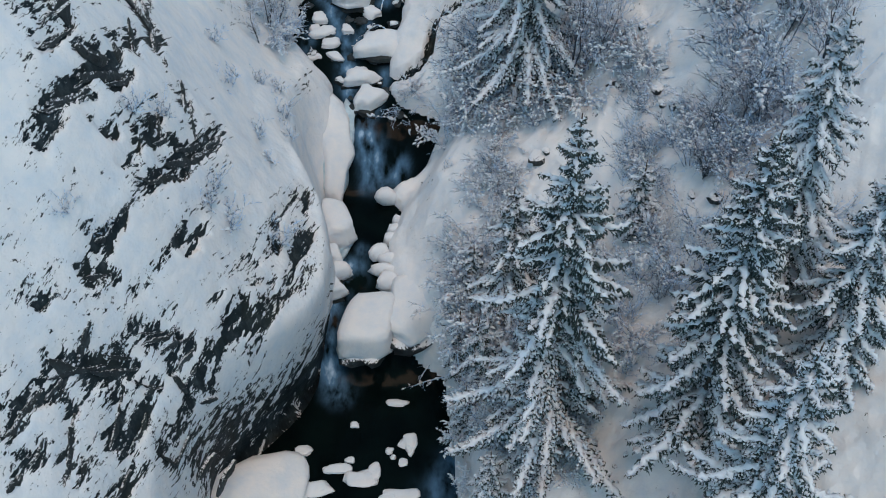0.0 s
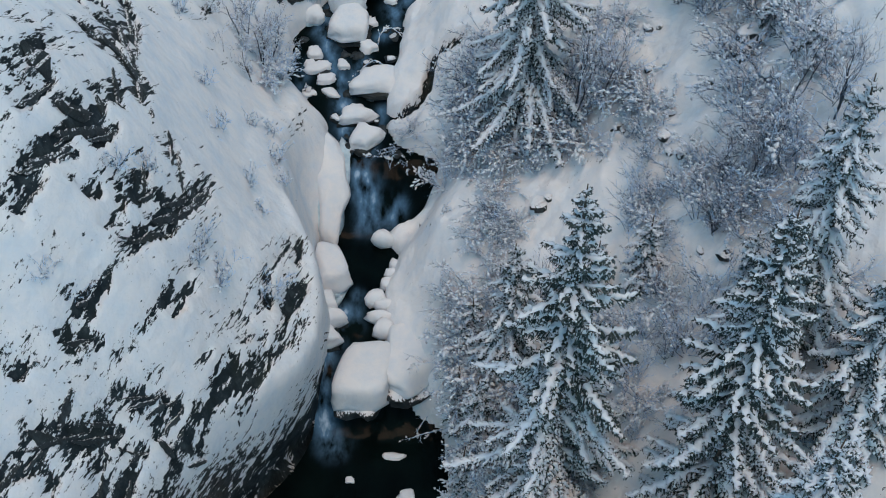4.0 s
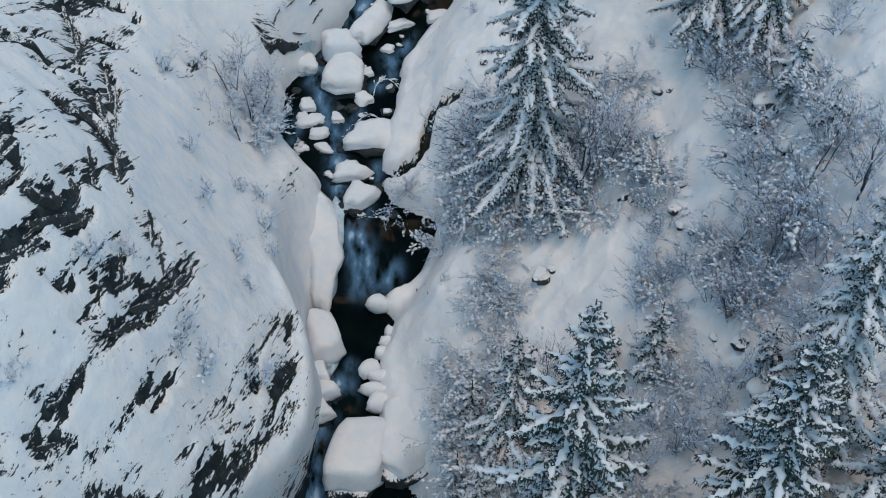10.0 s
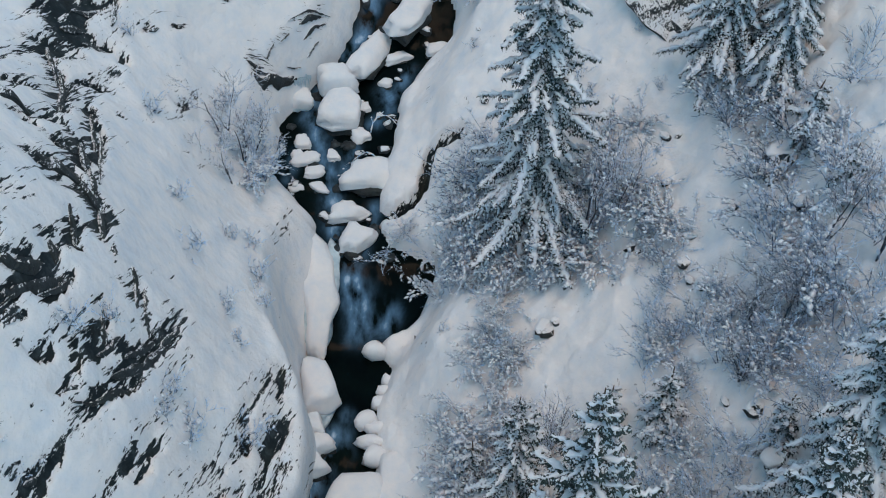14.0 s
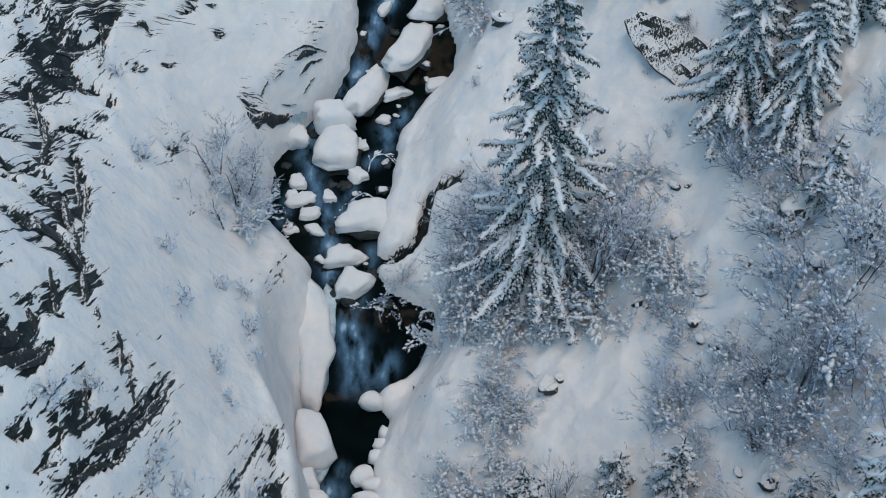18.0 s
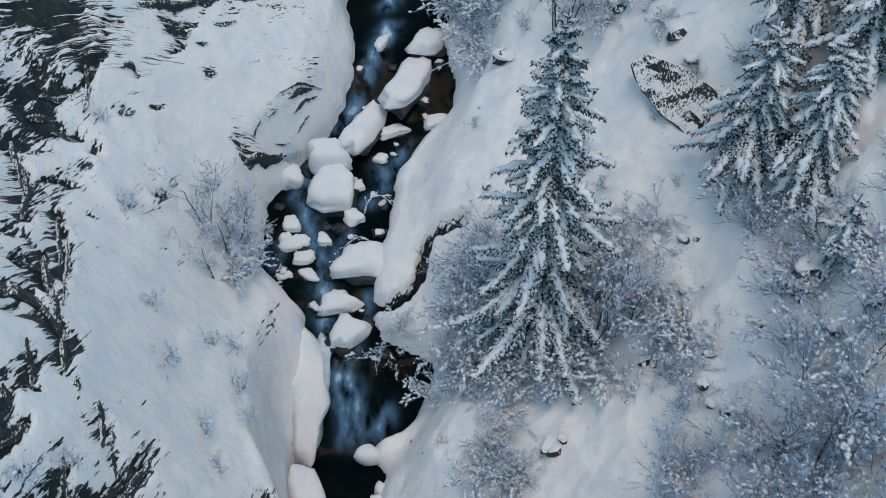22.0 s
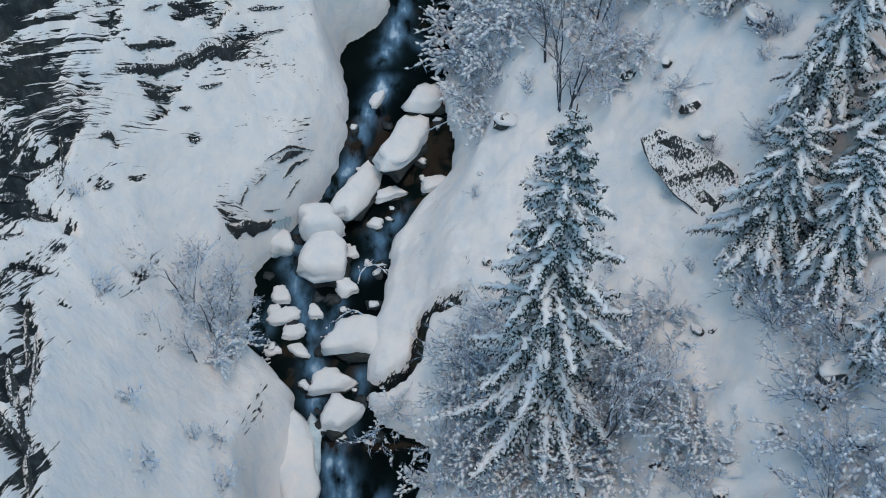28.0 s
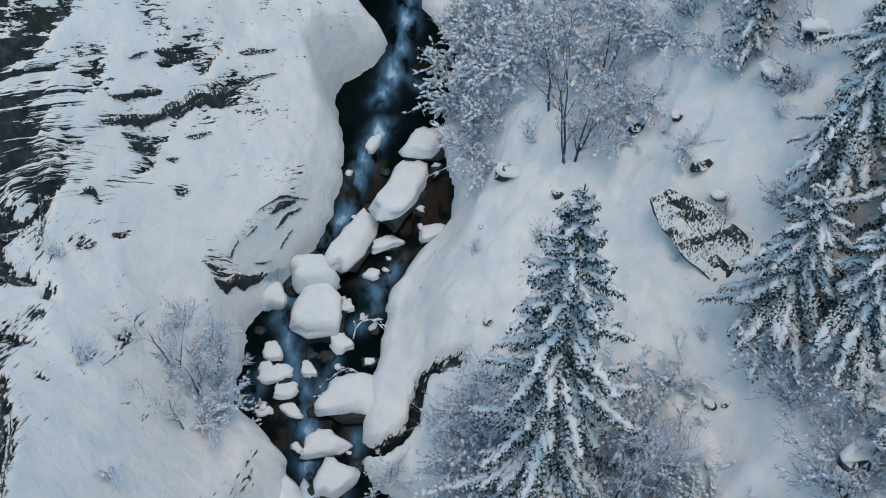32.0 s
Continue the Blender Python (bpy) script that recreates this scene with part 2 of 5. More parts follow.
LAND_Y = (-40, 20, 30, 34, 38, 43, 48, 57, 63, 70, 78, 90, 300)
LEFT_X = (-5.5, -8, -11, -14, -17, -22)
LEFT_Z = ((-15.8, -15, -14, -12, -9, -3), (-15.9, -15.5, -15, -13, -9, -2), (-14.8, -14, -13, -5.5, 2.5, 7), (-11, -9, -4, 3, 7, 11), (-7.9, -6.8, -0.6, 6.2, 12.2, 15),
          (-6.9, -3.8, 0.2, 7.3, 12, 15), (-7.6, -5.0, -1.9, 3.9, 8.0, 11.2), (-8.8, -7, -4.8, 0.6, 2.6, 7), (-8.2, -6.5, -4.5, -0.4, 4.0, 9), (-3.7, -1.2, 1.8, 5.0, 9.0, 15),
          (0, 2.5, 5.5, 9.5, 13.5, 19), (2.5, 5, 8, 12, 16, 22), (58, 60, 62, 64, 66, 70))
RIGHT_X = (2, 6, 10, 14, 20)
RIGHT_Z = ((-15, -14, -12, -10, -5), (-13, -12, -10.5, -8, -3), (-11, -9.5, -7.2, -4.5, 0), (-10.5, -8, -5.4, -2, 3), (-10, -7, -3.5, 0.5, 6),
           (-8.8, -6.2, -2.6, 1.2, 7), (-7, -5.2, -2, 1.8, 8), (-4.5, -1.5, 1.6, 4.5, 10), (-2.8, 0, 3.9, 8, 14), (-1, 2.5, 6, 10.5, 17),
           (0.5, 4.5, 8.5, 13, 20), (4, 8, 12, 17, 24), (60, 62, 65, 68, 72))


def smooth01(t):
    t = np.clip(t, 0, 1)
    return t * t * (3 - 2 * t)


def table(xs, zs, x, y):
    """Heights between the stations, eased along the valley and straight across it."""
    zs = np.array(zs, float)
    i = np.clip(np.searchsorted(LAND_Y, y) - 1, 0, len(LAND_Y) - 2)
    ya, yb = np.take(LAND_Y, i), np.take(LAND_Y, i + 1)
    f = np.clip((y - ya) / (yb - ya), 0, 1)
    sgn = 1 if xs[1] > xs[0] else -1
    xa = np.array(xs, float) * sgn
    u = x * sgn
    j = np.clip(np.searchsorted(xa, u) - 1, 0, len(xs) - 2)
    g = (u - xa[j]) / (xa[j + 1] - xa[j])
    g = np.clip(g, -1.5, 12)
    lo = zs[i, j] * (1 - g) + zs[i, j + 1] * g
    hi = zs[i + 1, j] * (1 - g) + zs[i + 1, j + 1] * g
    return lo * (1 - f) + hi * f


def bed(y):
    y = np.asarray(y, float)
    return sum(np.interp(y + d, BED_Y, BED_Z) for d in (-0.8, -0.4, 0, 0.4, 0.8)) / 5


def edge_l(y):
    return np.interp(y, EDGE_LY, EDGE_LX) + np.interp(y, (54, 58), (0.015, 0.08)) * (np.sin(y * 3.1) * np.sin(y * 1.3) + 0.6 * np.sin(y * 7.3 + 1))


def edge_r(y):
    return np.interp(y, EDGE_RY, EDGE_RX) + 0.12 * np.sin(y * 1.9 + 2) * np.sin(y * 0.83) + 0.02 * np.sin(y * 6.1)


def land_base(x, y):
    """The land without its fine relief; x and y are arrays."""
    x, y = np.asarray(x, float), np.asarray(y, float)
    w, el, er = bed(y), np.interp(y, EDGE_LY, EDGE_LX), np.interp(y, EDGE_RY, EDGE_RX)
    dl, dr = edge_l(y) - x, x - edge_r(y)
    er = sum(np.interp(y + d, EDGE_RY, EDGE_RX) for d in (-2.4, -1.6, -0.8, 0, 0.8, 1.6, 2.4)) / 7
    cl, cr = el - x, x - er
    spread = [(dx, dy) for dx in (-1.6, -0.6, 0.6, 1.6) for dy in (-2.0, -0.7, 0.7, 2.0)]
    tl = sum(table(LEFT_X, LEFT_Z, np.minimum(x + dx, el), y + dy) for dx, dy in spread) / len(spread)
    tr = sum(table(RIGHT_X, RIGHT_Z, np.maximum(x + dx, er), y + dy) for dx, dy in spread) / len(spread)
    bl = w + 1.0 * np.sqrt(np.clip(dl / 0.5, 0, 1)) + 0.25 * np.maximum(dl, 0)
    br = w + 0.8 * np.sqrt(np.clip(dr / 0.6, 0, 1)) + 0.22 * np.maximum(dr, 0)
    bench = np.interp(y, (50.8, 52.4, 56.4, 58.4), (0, 0.3, 0.3, 0))
    left = bl + 0.5 * np.minimum(bench, 1) * smooth01(dl / 0.8) * smooth01((3.2 - dl) / 1.5) + (np.maximum(tl, bl) - bl) * smooth01((cl - bench) / np.interp(y, (33, 36, 45, 48), (1.5, 0.8, 0.8, 1.5)))
    right = br + (np.maximum(tr, br) - br) * smooth01(cr / np.interp(y, (38, 42), (1.6, 3.8)))
    wet = w - 0.9
    out = np.where(dl > 0, left, np.where(dr > 0, right, wet))
    return out


def grid_noise(x, y, seed=0):
    """Smooth noise in -1..1 on arrays."""
    xi, yi = np.floor(x).astype(np.int64), np.floor(y).astype(np.int64)
    fx, fy = x - xi, y - yi

    def corner(a, b):
        h = (a * 374761393 + b * 668265263 + seed * 1442695041) & 0x7FFFFFFF
        h = ((h ^ (h >> 13)) * 1274126177) & 0x7FFFFFFF
        ang = ((h ^ (h >> 16)) % 6283) / 1000.0
        return np.cos(ang), np.sin(ang)

    def dot(a, b):
        gx, gy = corner(xi + a, yi + b)
        return gx * (fx - a) + gy * (fy - b)

    u, v = fx * fx * fx * (fx * (fx * 6 - 15) + 10), fy * fy * fy * (fy * (fy * 6 - 15) + 10)
    lo = dot(0, 0) * (1 - u) + dot(1, 0) * u
    hi = dot(0, 1) * (1 - u) + dot(1, 1) * u
    return 1.5 * (lo * (1 - v) + hi * v)


def fbm(x, y, octaves=4, seed=0, gain=0.5):
    out, amp = 0.0, 1.0
    for k in range(octaves):
        out = out + amp * grid_noise(x * 2 ** k, y * 2 ** k, seed + 17 * k)
        amp *= gain
    return out


# bare rock on the left wall: x, y, reach across, reach along, strength
ROCK_ZONES = (
    (-13.5, 30.0, 4.5, 4.5, 0.26), (-9.8, 35.0, 1.6, 3.5, 0.26), (-12.7, 39.6, 1.6, 2.0, 0.26), (-16.4, 41.5, 2.2, 4.0, 0.28), (-14.6, 40.3, 1.0, 1.2, 0.38),
    (-18.9, 67.0, 3.2, 7.0, 0.66), (-16.4, 70.0, 1.8, 2.2, 0.3), (-12.0, 72.6, 3.0, 1.3, 0.34), (-9.9, 64.9, 1.1, 0.9, 0.55), (-7.2, 69.3, 1.4, 1.2, 0.16), (-15.4, 50.3, 1.0, 4.2, 0.36),
    (-6.9, 40.5, 1.3, 6.0, 0.34), (-8.4, 36.0, 1.6, 2.6, 0.32), (-17.2, 52.0, 1.6, 6.0, 0.34), (-12.0, 37.0, 3.0, 3.0, 0.12), (-22.0, 76.0, 5.0, 6.0, 0.5), (-17.8, 59.0, 1.3, 4.0, 0.46), (-14.7, 45.8, 1.5, 1.0, 0.38), (-18.6, 60.8, 1.7, 3.4, 0.7),
)
LEDGES = (
        (-16.44, 38.52, -15.69, 40.54, 0.43), (-16.49, 40.77, -16.12, 41.83, 0.18), (-16.51, 39.35, -15.91, 41.02, 0.31), (-15.45, 39.72, -14.63, 40.93, 0.41), (-15.47, 38.23, -14.94, 39.6, 0.28),
        (-14.59, 39.63, -13.9, 41.28, 0.39), (-16.43, 36.23, -14.83, 38.48, 0.37), (-16.3, 35.33, -15.52, 36.85, 0.27), (-15.78, 37.36, -15.41, 38.06, 0.37), (-17.12, 48.98, -16.29, 50.04, 0.48),
        (-16.96, 48.23, -16.64, 48.35, 0.3), (-16.05, 48.27, -15.41, 48.7, 0.63), (-17.4, 48.28, -17.29, 48.6, 0.21),
        (-12.6, 43.63, -12.32, 42.69, 0.2),
)
LEDGES += (
        (-14.27, 42.4, -13.86, 42.64, 0.3), (-14.55, 42.31, -14.39, 42.11, 0.21), (-19.18, 48.91, -18.79, 49.64, 0.44), (-18.6, 51.04, -17.83, 51.57, 0.46), (-15.52, 54.64, -15.07, 54.55, 0.13),
        (-13.26, 44.39, -13.08, 43.98, 0.14), (-12.67, 39.02, -11.61, 40.7, 0.7), (-11.62, 40.77, -10.91, 42.92, 0.38), (-12.36, 40.01, -11.68, 41.55, 0.57),
        (-13.07, 39.24, -12.5, 40.51, 0.41), (-13.92, 37.01, -13.33, 37.8, 0.34), (-13.06, 41.36, -12.88, 40.44, 0.14), (-12.33, 42.49, -11.99, 42.13, 0.2), (-11.81, 42.5, -11.6, 41.63, 0.17),
        (-13.64, 38.98, -13.49, 38.17, 0.13), (-14.51, 37.54, -14.12, 38.03, 0.15), (-14.95, 37.45, -14.56, 37.74, 0.15),
)
LEDGES += (
        (-14.85, 34.06, -14.52, 34.46, 0.38), (-14.48, 34.28, -13.82, 35.49, 0.18), (-13.44, 37.01, -11.71, 39.81, 0.36), (-14.66, 35.76, -13.83, 36.32, 0.2), (-15.3, 32.83, -14.55, 33.48, 0.23),
        (-14.27, 33.38, -14.09, 33.64, 0.21), (-16.74, 30.99, -15.97, 31.77, 0.22), (-12.12, 36.31, -11.21, 37.88, 0.22), (-11.75, 36.16, -11.34, 36.91, 0.17), (-8.55, 41.11, -7.71, 44.52, 0.26),
        (-8.48, 41.17, -8.4, 40.12, 0.19), (-8.62, 38.28, -8.39, 39.63, 0.19), (-9.38, 37.56, -8.71, 38.33, 0.12), (-13.57, 32.53, -12.14, 33.74, 0.3), (-13.74, 32.68, -12.76, 33.33, 0.13),
        (-11.5, 34.4, -10.49, 36.05, 0.26), (-15.66, 30.44, -15.09, 31.71, 0.44), (-16.62, 29.21, -14.85, 31.04, 0.33),
)
LEDGES += (
        (-14.8, 31.3, -13.93, 31.95, 0.19), (-12.59, 33.66, -12.13, 34.37, 0.22), (-11.11, 33.68, -9.5, 35.63, 0.35), (-12.4, 32.63, -11.55, 33.8, 0.36), (-12.8, 33.11, -12.29, 33.71, 0.14),
        (-10.28, 35.46, -9.61, 36.73, 0.21), (-11.63, 33.03, -11.05, 33.48, 0.23), (-9.94, 34.2, -8.9, 35.65, 0.32), (-10.4, 34.52, -10.28, 35.46, 0.17), (-16.68, 28.55, -16.17, 29.57, 0.38),
        (-13.6, 31.22, -13.33, 31.64, 0.3), (-14.37, 30.93, -14.22, 30.74, 0.19), (-13.96, 31.27, -12.91, 31.87, 0.17), (-7.68, 40.07, -7.14, 42.62, 0.34), (-7.38, 43.22, -7.38, 45.13, 0.17),
        (-7.85, 40.46, -7.25, 42.49, 0.24), (-8.51, 37.09, -8.02, 38.43, 0.23), (-12.26, 32.31, -11.64, 33.2, 0.28),
)
LEDGES += (
        (-14.95, 66.76, -12.55, 69.12, 0.4), (-12.56, 69.07, -10.13, 72.12, 0.74), (-14.58, 68.01, -12.82, 69.85, 0.61), (-13.02, 70.94, -11.98, 72.39, 0.54), (-14.08, 70, -13.4, 70.9, 0.18),
        (-14.09, 67.04, -12.66, 68.22, 0.25), (-11.81, 68.71, -10.8, 69.58, 0.26), (-13.97, 66.72, -12.83, 67.66, 0.22), (-13.51, 66.62, -12.95, 67.09, 0.12),
        (-12.5, 67.42, -12.06, 67.8, 0.13), (-12.17, 66.48, -11.68, 66.82, 0.13), (-15.52, 63.78, -14.95, 64.25, 0.21), 
        (-14.39, 63.21, -13.87, 63.75, 0.21), (-15.47, 61.71, -14.92, 62.23, 0.2), (-16.11, 58.63, -15.7, 58.85, 0.11),
)
LEDGES += (
        (-16.78, 62.91, -16.63, 63.21, 0.23), (-8.83, 67.54, -6.62, 69.93, 0.17), (-8.04, 67.78, -6.85, 69.4, 0.27),
        (-7.95, 67.49, -7.31, 68.39, 0.17), (-9, 66.35, -8.27, 67.03, 0.1), (-10.39, 64.51, -8.47, 66.58, 0.5), (-10.96, 64.66, -10.32, 65.11, 0.16), (-9.98, 65.52, -9.62, 66.26, 0.13),
        (-9.33, 66.56, -8.79, 67.22, 0.13), (-9.78, 71.54, -9.14, 71.99, 0.2), (-11.53, 72.03, -10.63, 73.65, 0.26), (-10.83, 72.06, -8.27, 74.5, 0.23), (-9.93, 74.17, -8.31, 75.54, 0.3),
        (-16.33, 65.08, -15.69, 65.73, 0.17),
)
LEDGES += (
        (-11.07, 71.47, -9.45, 73.41, 0.33), (-16.78, 28.8, -17.82, 26.56, 0.46), (-15.84, 28.83, -16.07, 26.09, 0.34), (-14.37, 30.63, -14.79, 28.54, 0.3), (-13.62, 30.74, -14.23, 28.98, 0.31),
        (-12.24, 31.5, -13.2, 30.02, 0.32), (-11.41, 32.18, -12.23, 31.03, 0.56), (-10.71, 33.22, -10.09, 33.84, 0.39), (-13.77, 31.82, -15.3, 30.47, 0.4), (-16.49, 29.79, -15.76, 30.12, 0.71),
        (-9.96, 33.84, -9.44, 34.91, 0.64), (-12.57, 32.47, -12.04, 32.37, 0.37), (-17.34, 25.84, -17.74, 24.91, 0.55), (-15.27, 27.86, -15.74, 26.33, 0.39), (-10.95, 33.28, -11.64, 32.52, 0.32),
        (-10.72, 32.85, -11.67, 31.39, 0.69), (-14.15, 28.51, -14.6, 27.08, 0.35), (-16.65, 27.24, -17.16, 26.25, 0.32),
)
LEDGES += (
        (-9.26, 35.42, -8.64, 36.97, 0.41), (-7.99, 38.52, -7.67, 40.58, 0.37), (-12.87, 32.87, -11.55, 34.06, 0.31), (-9.74, 35.08, -9.35, 36.03, 0.34),
)

LEDGES += (
        (-18.58, 58.66, -17.79, 59.44, 0.5), (-17.68, 58.66, -16.64, 59.15, 0.5), (-18.03, 56.49, -17.4, 57.29, 0.6), (-17.26, 55.41, -16.55, 55.97, 0.35), (-16.22, 58.88, -15.88, 59.07, 0.25),
        (-16.95, 62.99, -16.63, 60.56, 0.45), (-17.91, 55.5, -16.8, 51.39, 0.6), (-16.21, 53.4, -15.13, 49.86, 0.35), (-15.5, 52.12, -14.3, 47.35, 0.3), (-14.0, 45.72, -13.54, 44.15, 0.5),
        (-15.63, 49.8, -14.83, 47.49, 0.45), (-15.02, 46.82, -14.0, 45.72, 0.7), (-15.87, 45.81, -15.32, 46.4, 0.6), (-14.99, 44.99, -14.54, 45.93, 0.8), (-14.69, 39.97, -14.25, 40.74, 0.7),
)
LEDGES += (
        (-14.66, 41.91, -14.35, 41.23, 0.5), (-14.47, 44.22, -14.06, 42.56, 0.35), (-12.6, 43.99, -12.16, 42.18, 0.35), (-12.22, 43.61, -11.82, 41.61, 0.3), (-13.1, 41.08, -12.9, 39.82, 0.3),
        (-12.13, 39.65, -11.15, 42.43, 0.9), (-11.56, 41.29, -10.89, 44.1, 0.5), (-13.93, 66.94, -12.8, 67.82, 0.5), (-13.51, 66.9, -13.01, 67.23, 0.25), (-12.59, 67.43, -12.09, 67.81, 0.25),
        (-12.17, 66.55, -11.64, 66.86, 0.25), (-15.5, 61.99, -14.88, 62.44, 0.35), (-14.21, 63.27, -13.97, 63.66, 0.3), (-15.42, 64.0, -14.99, 64.34, 0.4), (-8.24, 67.93, -7.11, 69.29, 0.5),
        (-10.87, 64.63, -10.38, 65.1, 0.25), (-13.71, 58.79, -13.38, 59.11, 0.25), (-18.35, 60.12, -16.97, 61.66, 0.7), (-18.72, 56.67, -17.74, 54.29, 0.6), (-14.92, 48.3, -14.06, 45.98, 0.4),
        (-13.23, 44.13, -13.0, 43.64, 0.5),
)


CRACK = ((1.3, 60.3), (0.2, 60.55), (-0.5, 60.5), (-0.8, 59.5), (-0.95, 58.65), (-1.7, 58.2), (-2.5, 57.9), (-3.7, 58.2))


def land(x, y):
    """Height and share of bare rock."""
    x, y = np.asarray(x, float), np.asarray(y, float)
    z0 = land_base(x, y)
    dl, dr = edge_l(y) - x, x - edge_r(y)
    side_l, side_r = smooth01(dl / 1.5), smooth01(dr / 2.0)
    v = 0.74 * y + 0.67 * z0
    p, q = 0.45 * x + 0.89 * v, 0.89 * x - 0.45 * v
    streak = fbm(p * 0.33, q * 0.85, 4, 5, 0.55)
    zone = np.full(x.shape, 0.06)
    for cx, cy, rx, ry, wgt in ROCK_ZONES:
        zone = np.maximum(zone, 0.06 + wgt * np.exp(-((x - cx) / rx) ** 2 - ((y - cy) / ry) ** 2))
    near = np.zeros(x.shape)
    wall = np.flatnonzero((x < -4) & (x > -25) & (y > 20) & (y < 90))
    wx, wy, wn_ = x[wall], y[wall], near[wall]
    for ax, ay, bx, by, th in LEDGES:
        f = np.clip(((wx - ax) * (bx - ax) + (wy - ay) * (by - ay)) / ((bx - ax) ** 2 + (by - ay) ** 2 + 1e-6), 0, 1)
        wn_ = np.maximum(wn_, np.exp(-((wx - ax - f * (bx - ax)) ** 2 + (wy - ay - f * (by - ay)) ** 2) / (0.10 + 0.45 * th) ** 2))
    near[wall] = wn_
    bowl = np.exp(-((x + 12.5) / 3.6) ** 2 - ((y - 50.5) / 4.0) ** 2) + np.exp(-((x + 11.0) / 2.4) ** 2 - ((y - 63.5) / 4.5) ** 2)
    bowl = np.clip(bowl, 0, 1)
    rock = (zone + 0.36 * streak * (1 - 0.8 * bowl) + np.where(y < 60, 0.40, 0.26) * near - 0.1 * bowl) * side_l
    rock_r = (0.33 * fbm(x * 0.8, y * 0.8, 3, 31) - 0.02) * side_r * 0.8
    bare = smooth01((rock - 0.3) / 0.35)
    lumps_l = 0.5 * fbm(x * 0.17, y * 0.17, 3, 9) + 0.12 * fbm(x * 0.6, y * 0.6, 4, 12, 0.5)
    lumps_r = 0.45 * fbm(x * 0.2, y * 0.2, 2, 3) + 0.26 * fbm(x * 0.65, y * 0.65, 4, 7, 0.6)
    z0 = z0 + smooth01(dl / 0.4) * smooth01((y - 26) / 4) * 0.08 * fbm(x * 1.1, v * 0.7, 3, 23)
    z = z0 + side_l * (lumps_l * (1 - 0.75 * bowl) - 0.55 * bare) + side_r * lumps_r
    # the open crack behind the snow shelf on the right bank
    gap = np.full(x.shape, 9.0)
    for (ax, ay), (bx, by) in zip(CRACK, CRACK[1:]):
        f = np.clip(((x - ax) * (bx - ax) + (y - ay) * (by - ay)) / ((bx - ax) ** 2 + (by - ay) ** 2), 0, 1)
        gap = np.minimum(gap, np.hypot(x - ax - f * (bx - ax), y - ay - f * (by - ay)))
    gap = gap + 0.10 * grid_noise(x * 1.7, y * 1.7, 61)
    open_gap = smooth01((0.44 - gap) / 0.2)
    z = z - 1.5 * open_gap
    rock = np.maximum(np.maximum(rock, rock_r), open_gap)
    wild = side_l * (0.75 + 1.1 * zone - 0.9 * bowl) + 0.6 * side_r
    # the way the rock splits: steep streaks low down, flat ledges higher up the valley
    tilt = np.radians(66 - 51 * smooth01((y - 62) / 6))
    v, x = 0.74 * y + 0.67 * z - 43.0, x + 14.0
    return z, rock, wild, np.cos(tilt) * x + np.sin(tilt) * v, np.sin(tilt) * x - np.cos(tilt) * v


# ---- ground: one sheet ----
def lines(lo, hi, step, far_lo, far_hi):
    """Even lines in the middle, ever wider ones outwards."""
    mid = list(np.arange(lo, hi + step / 2, step))
    for end, sgn in ((far_lo, -1), (far_hi, 1)):
        v, s = (lo if sgn < 0 else hi), step
        while (v - end) * sgn < 0:
            s *= 1.25
            v += sgn * s
            mid.append(v)
    return np.array(sorted(mid))


GRID_X, GRID_Y = lines(-21, 19, 0.14, -420, 420), lines(20, 86, 0.17, -300, 600)
LAND_GRID = [v.reshape(len(GRID_Y), len(GRID_X)) for v in land(*[g.ravel() for g in np.meshgrid(GRID_X, GRID_Y)])]


def ground_z(x, y):
    i, j = int(np.searchsorted(GRID_X, x)) - 1, int(np.searchsorted(GRID_Y, y)) - 1
    f, g = (x - GRID_X[i]) / (GRID_X[i + 1] - GRID_X[i]), (y - GRID_Y[j]) / (GRID_Y[j + 1] - GRID_Y[j])
    z = LAND_GRID[0]
    return float((z[j, i] * (1 - f) + z[j, i + 1] * f) * (1 - g) + (z[j + 1, i] * (1 - f) + z[j + 1, i + 1] * f) * g)


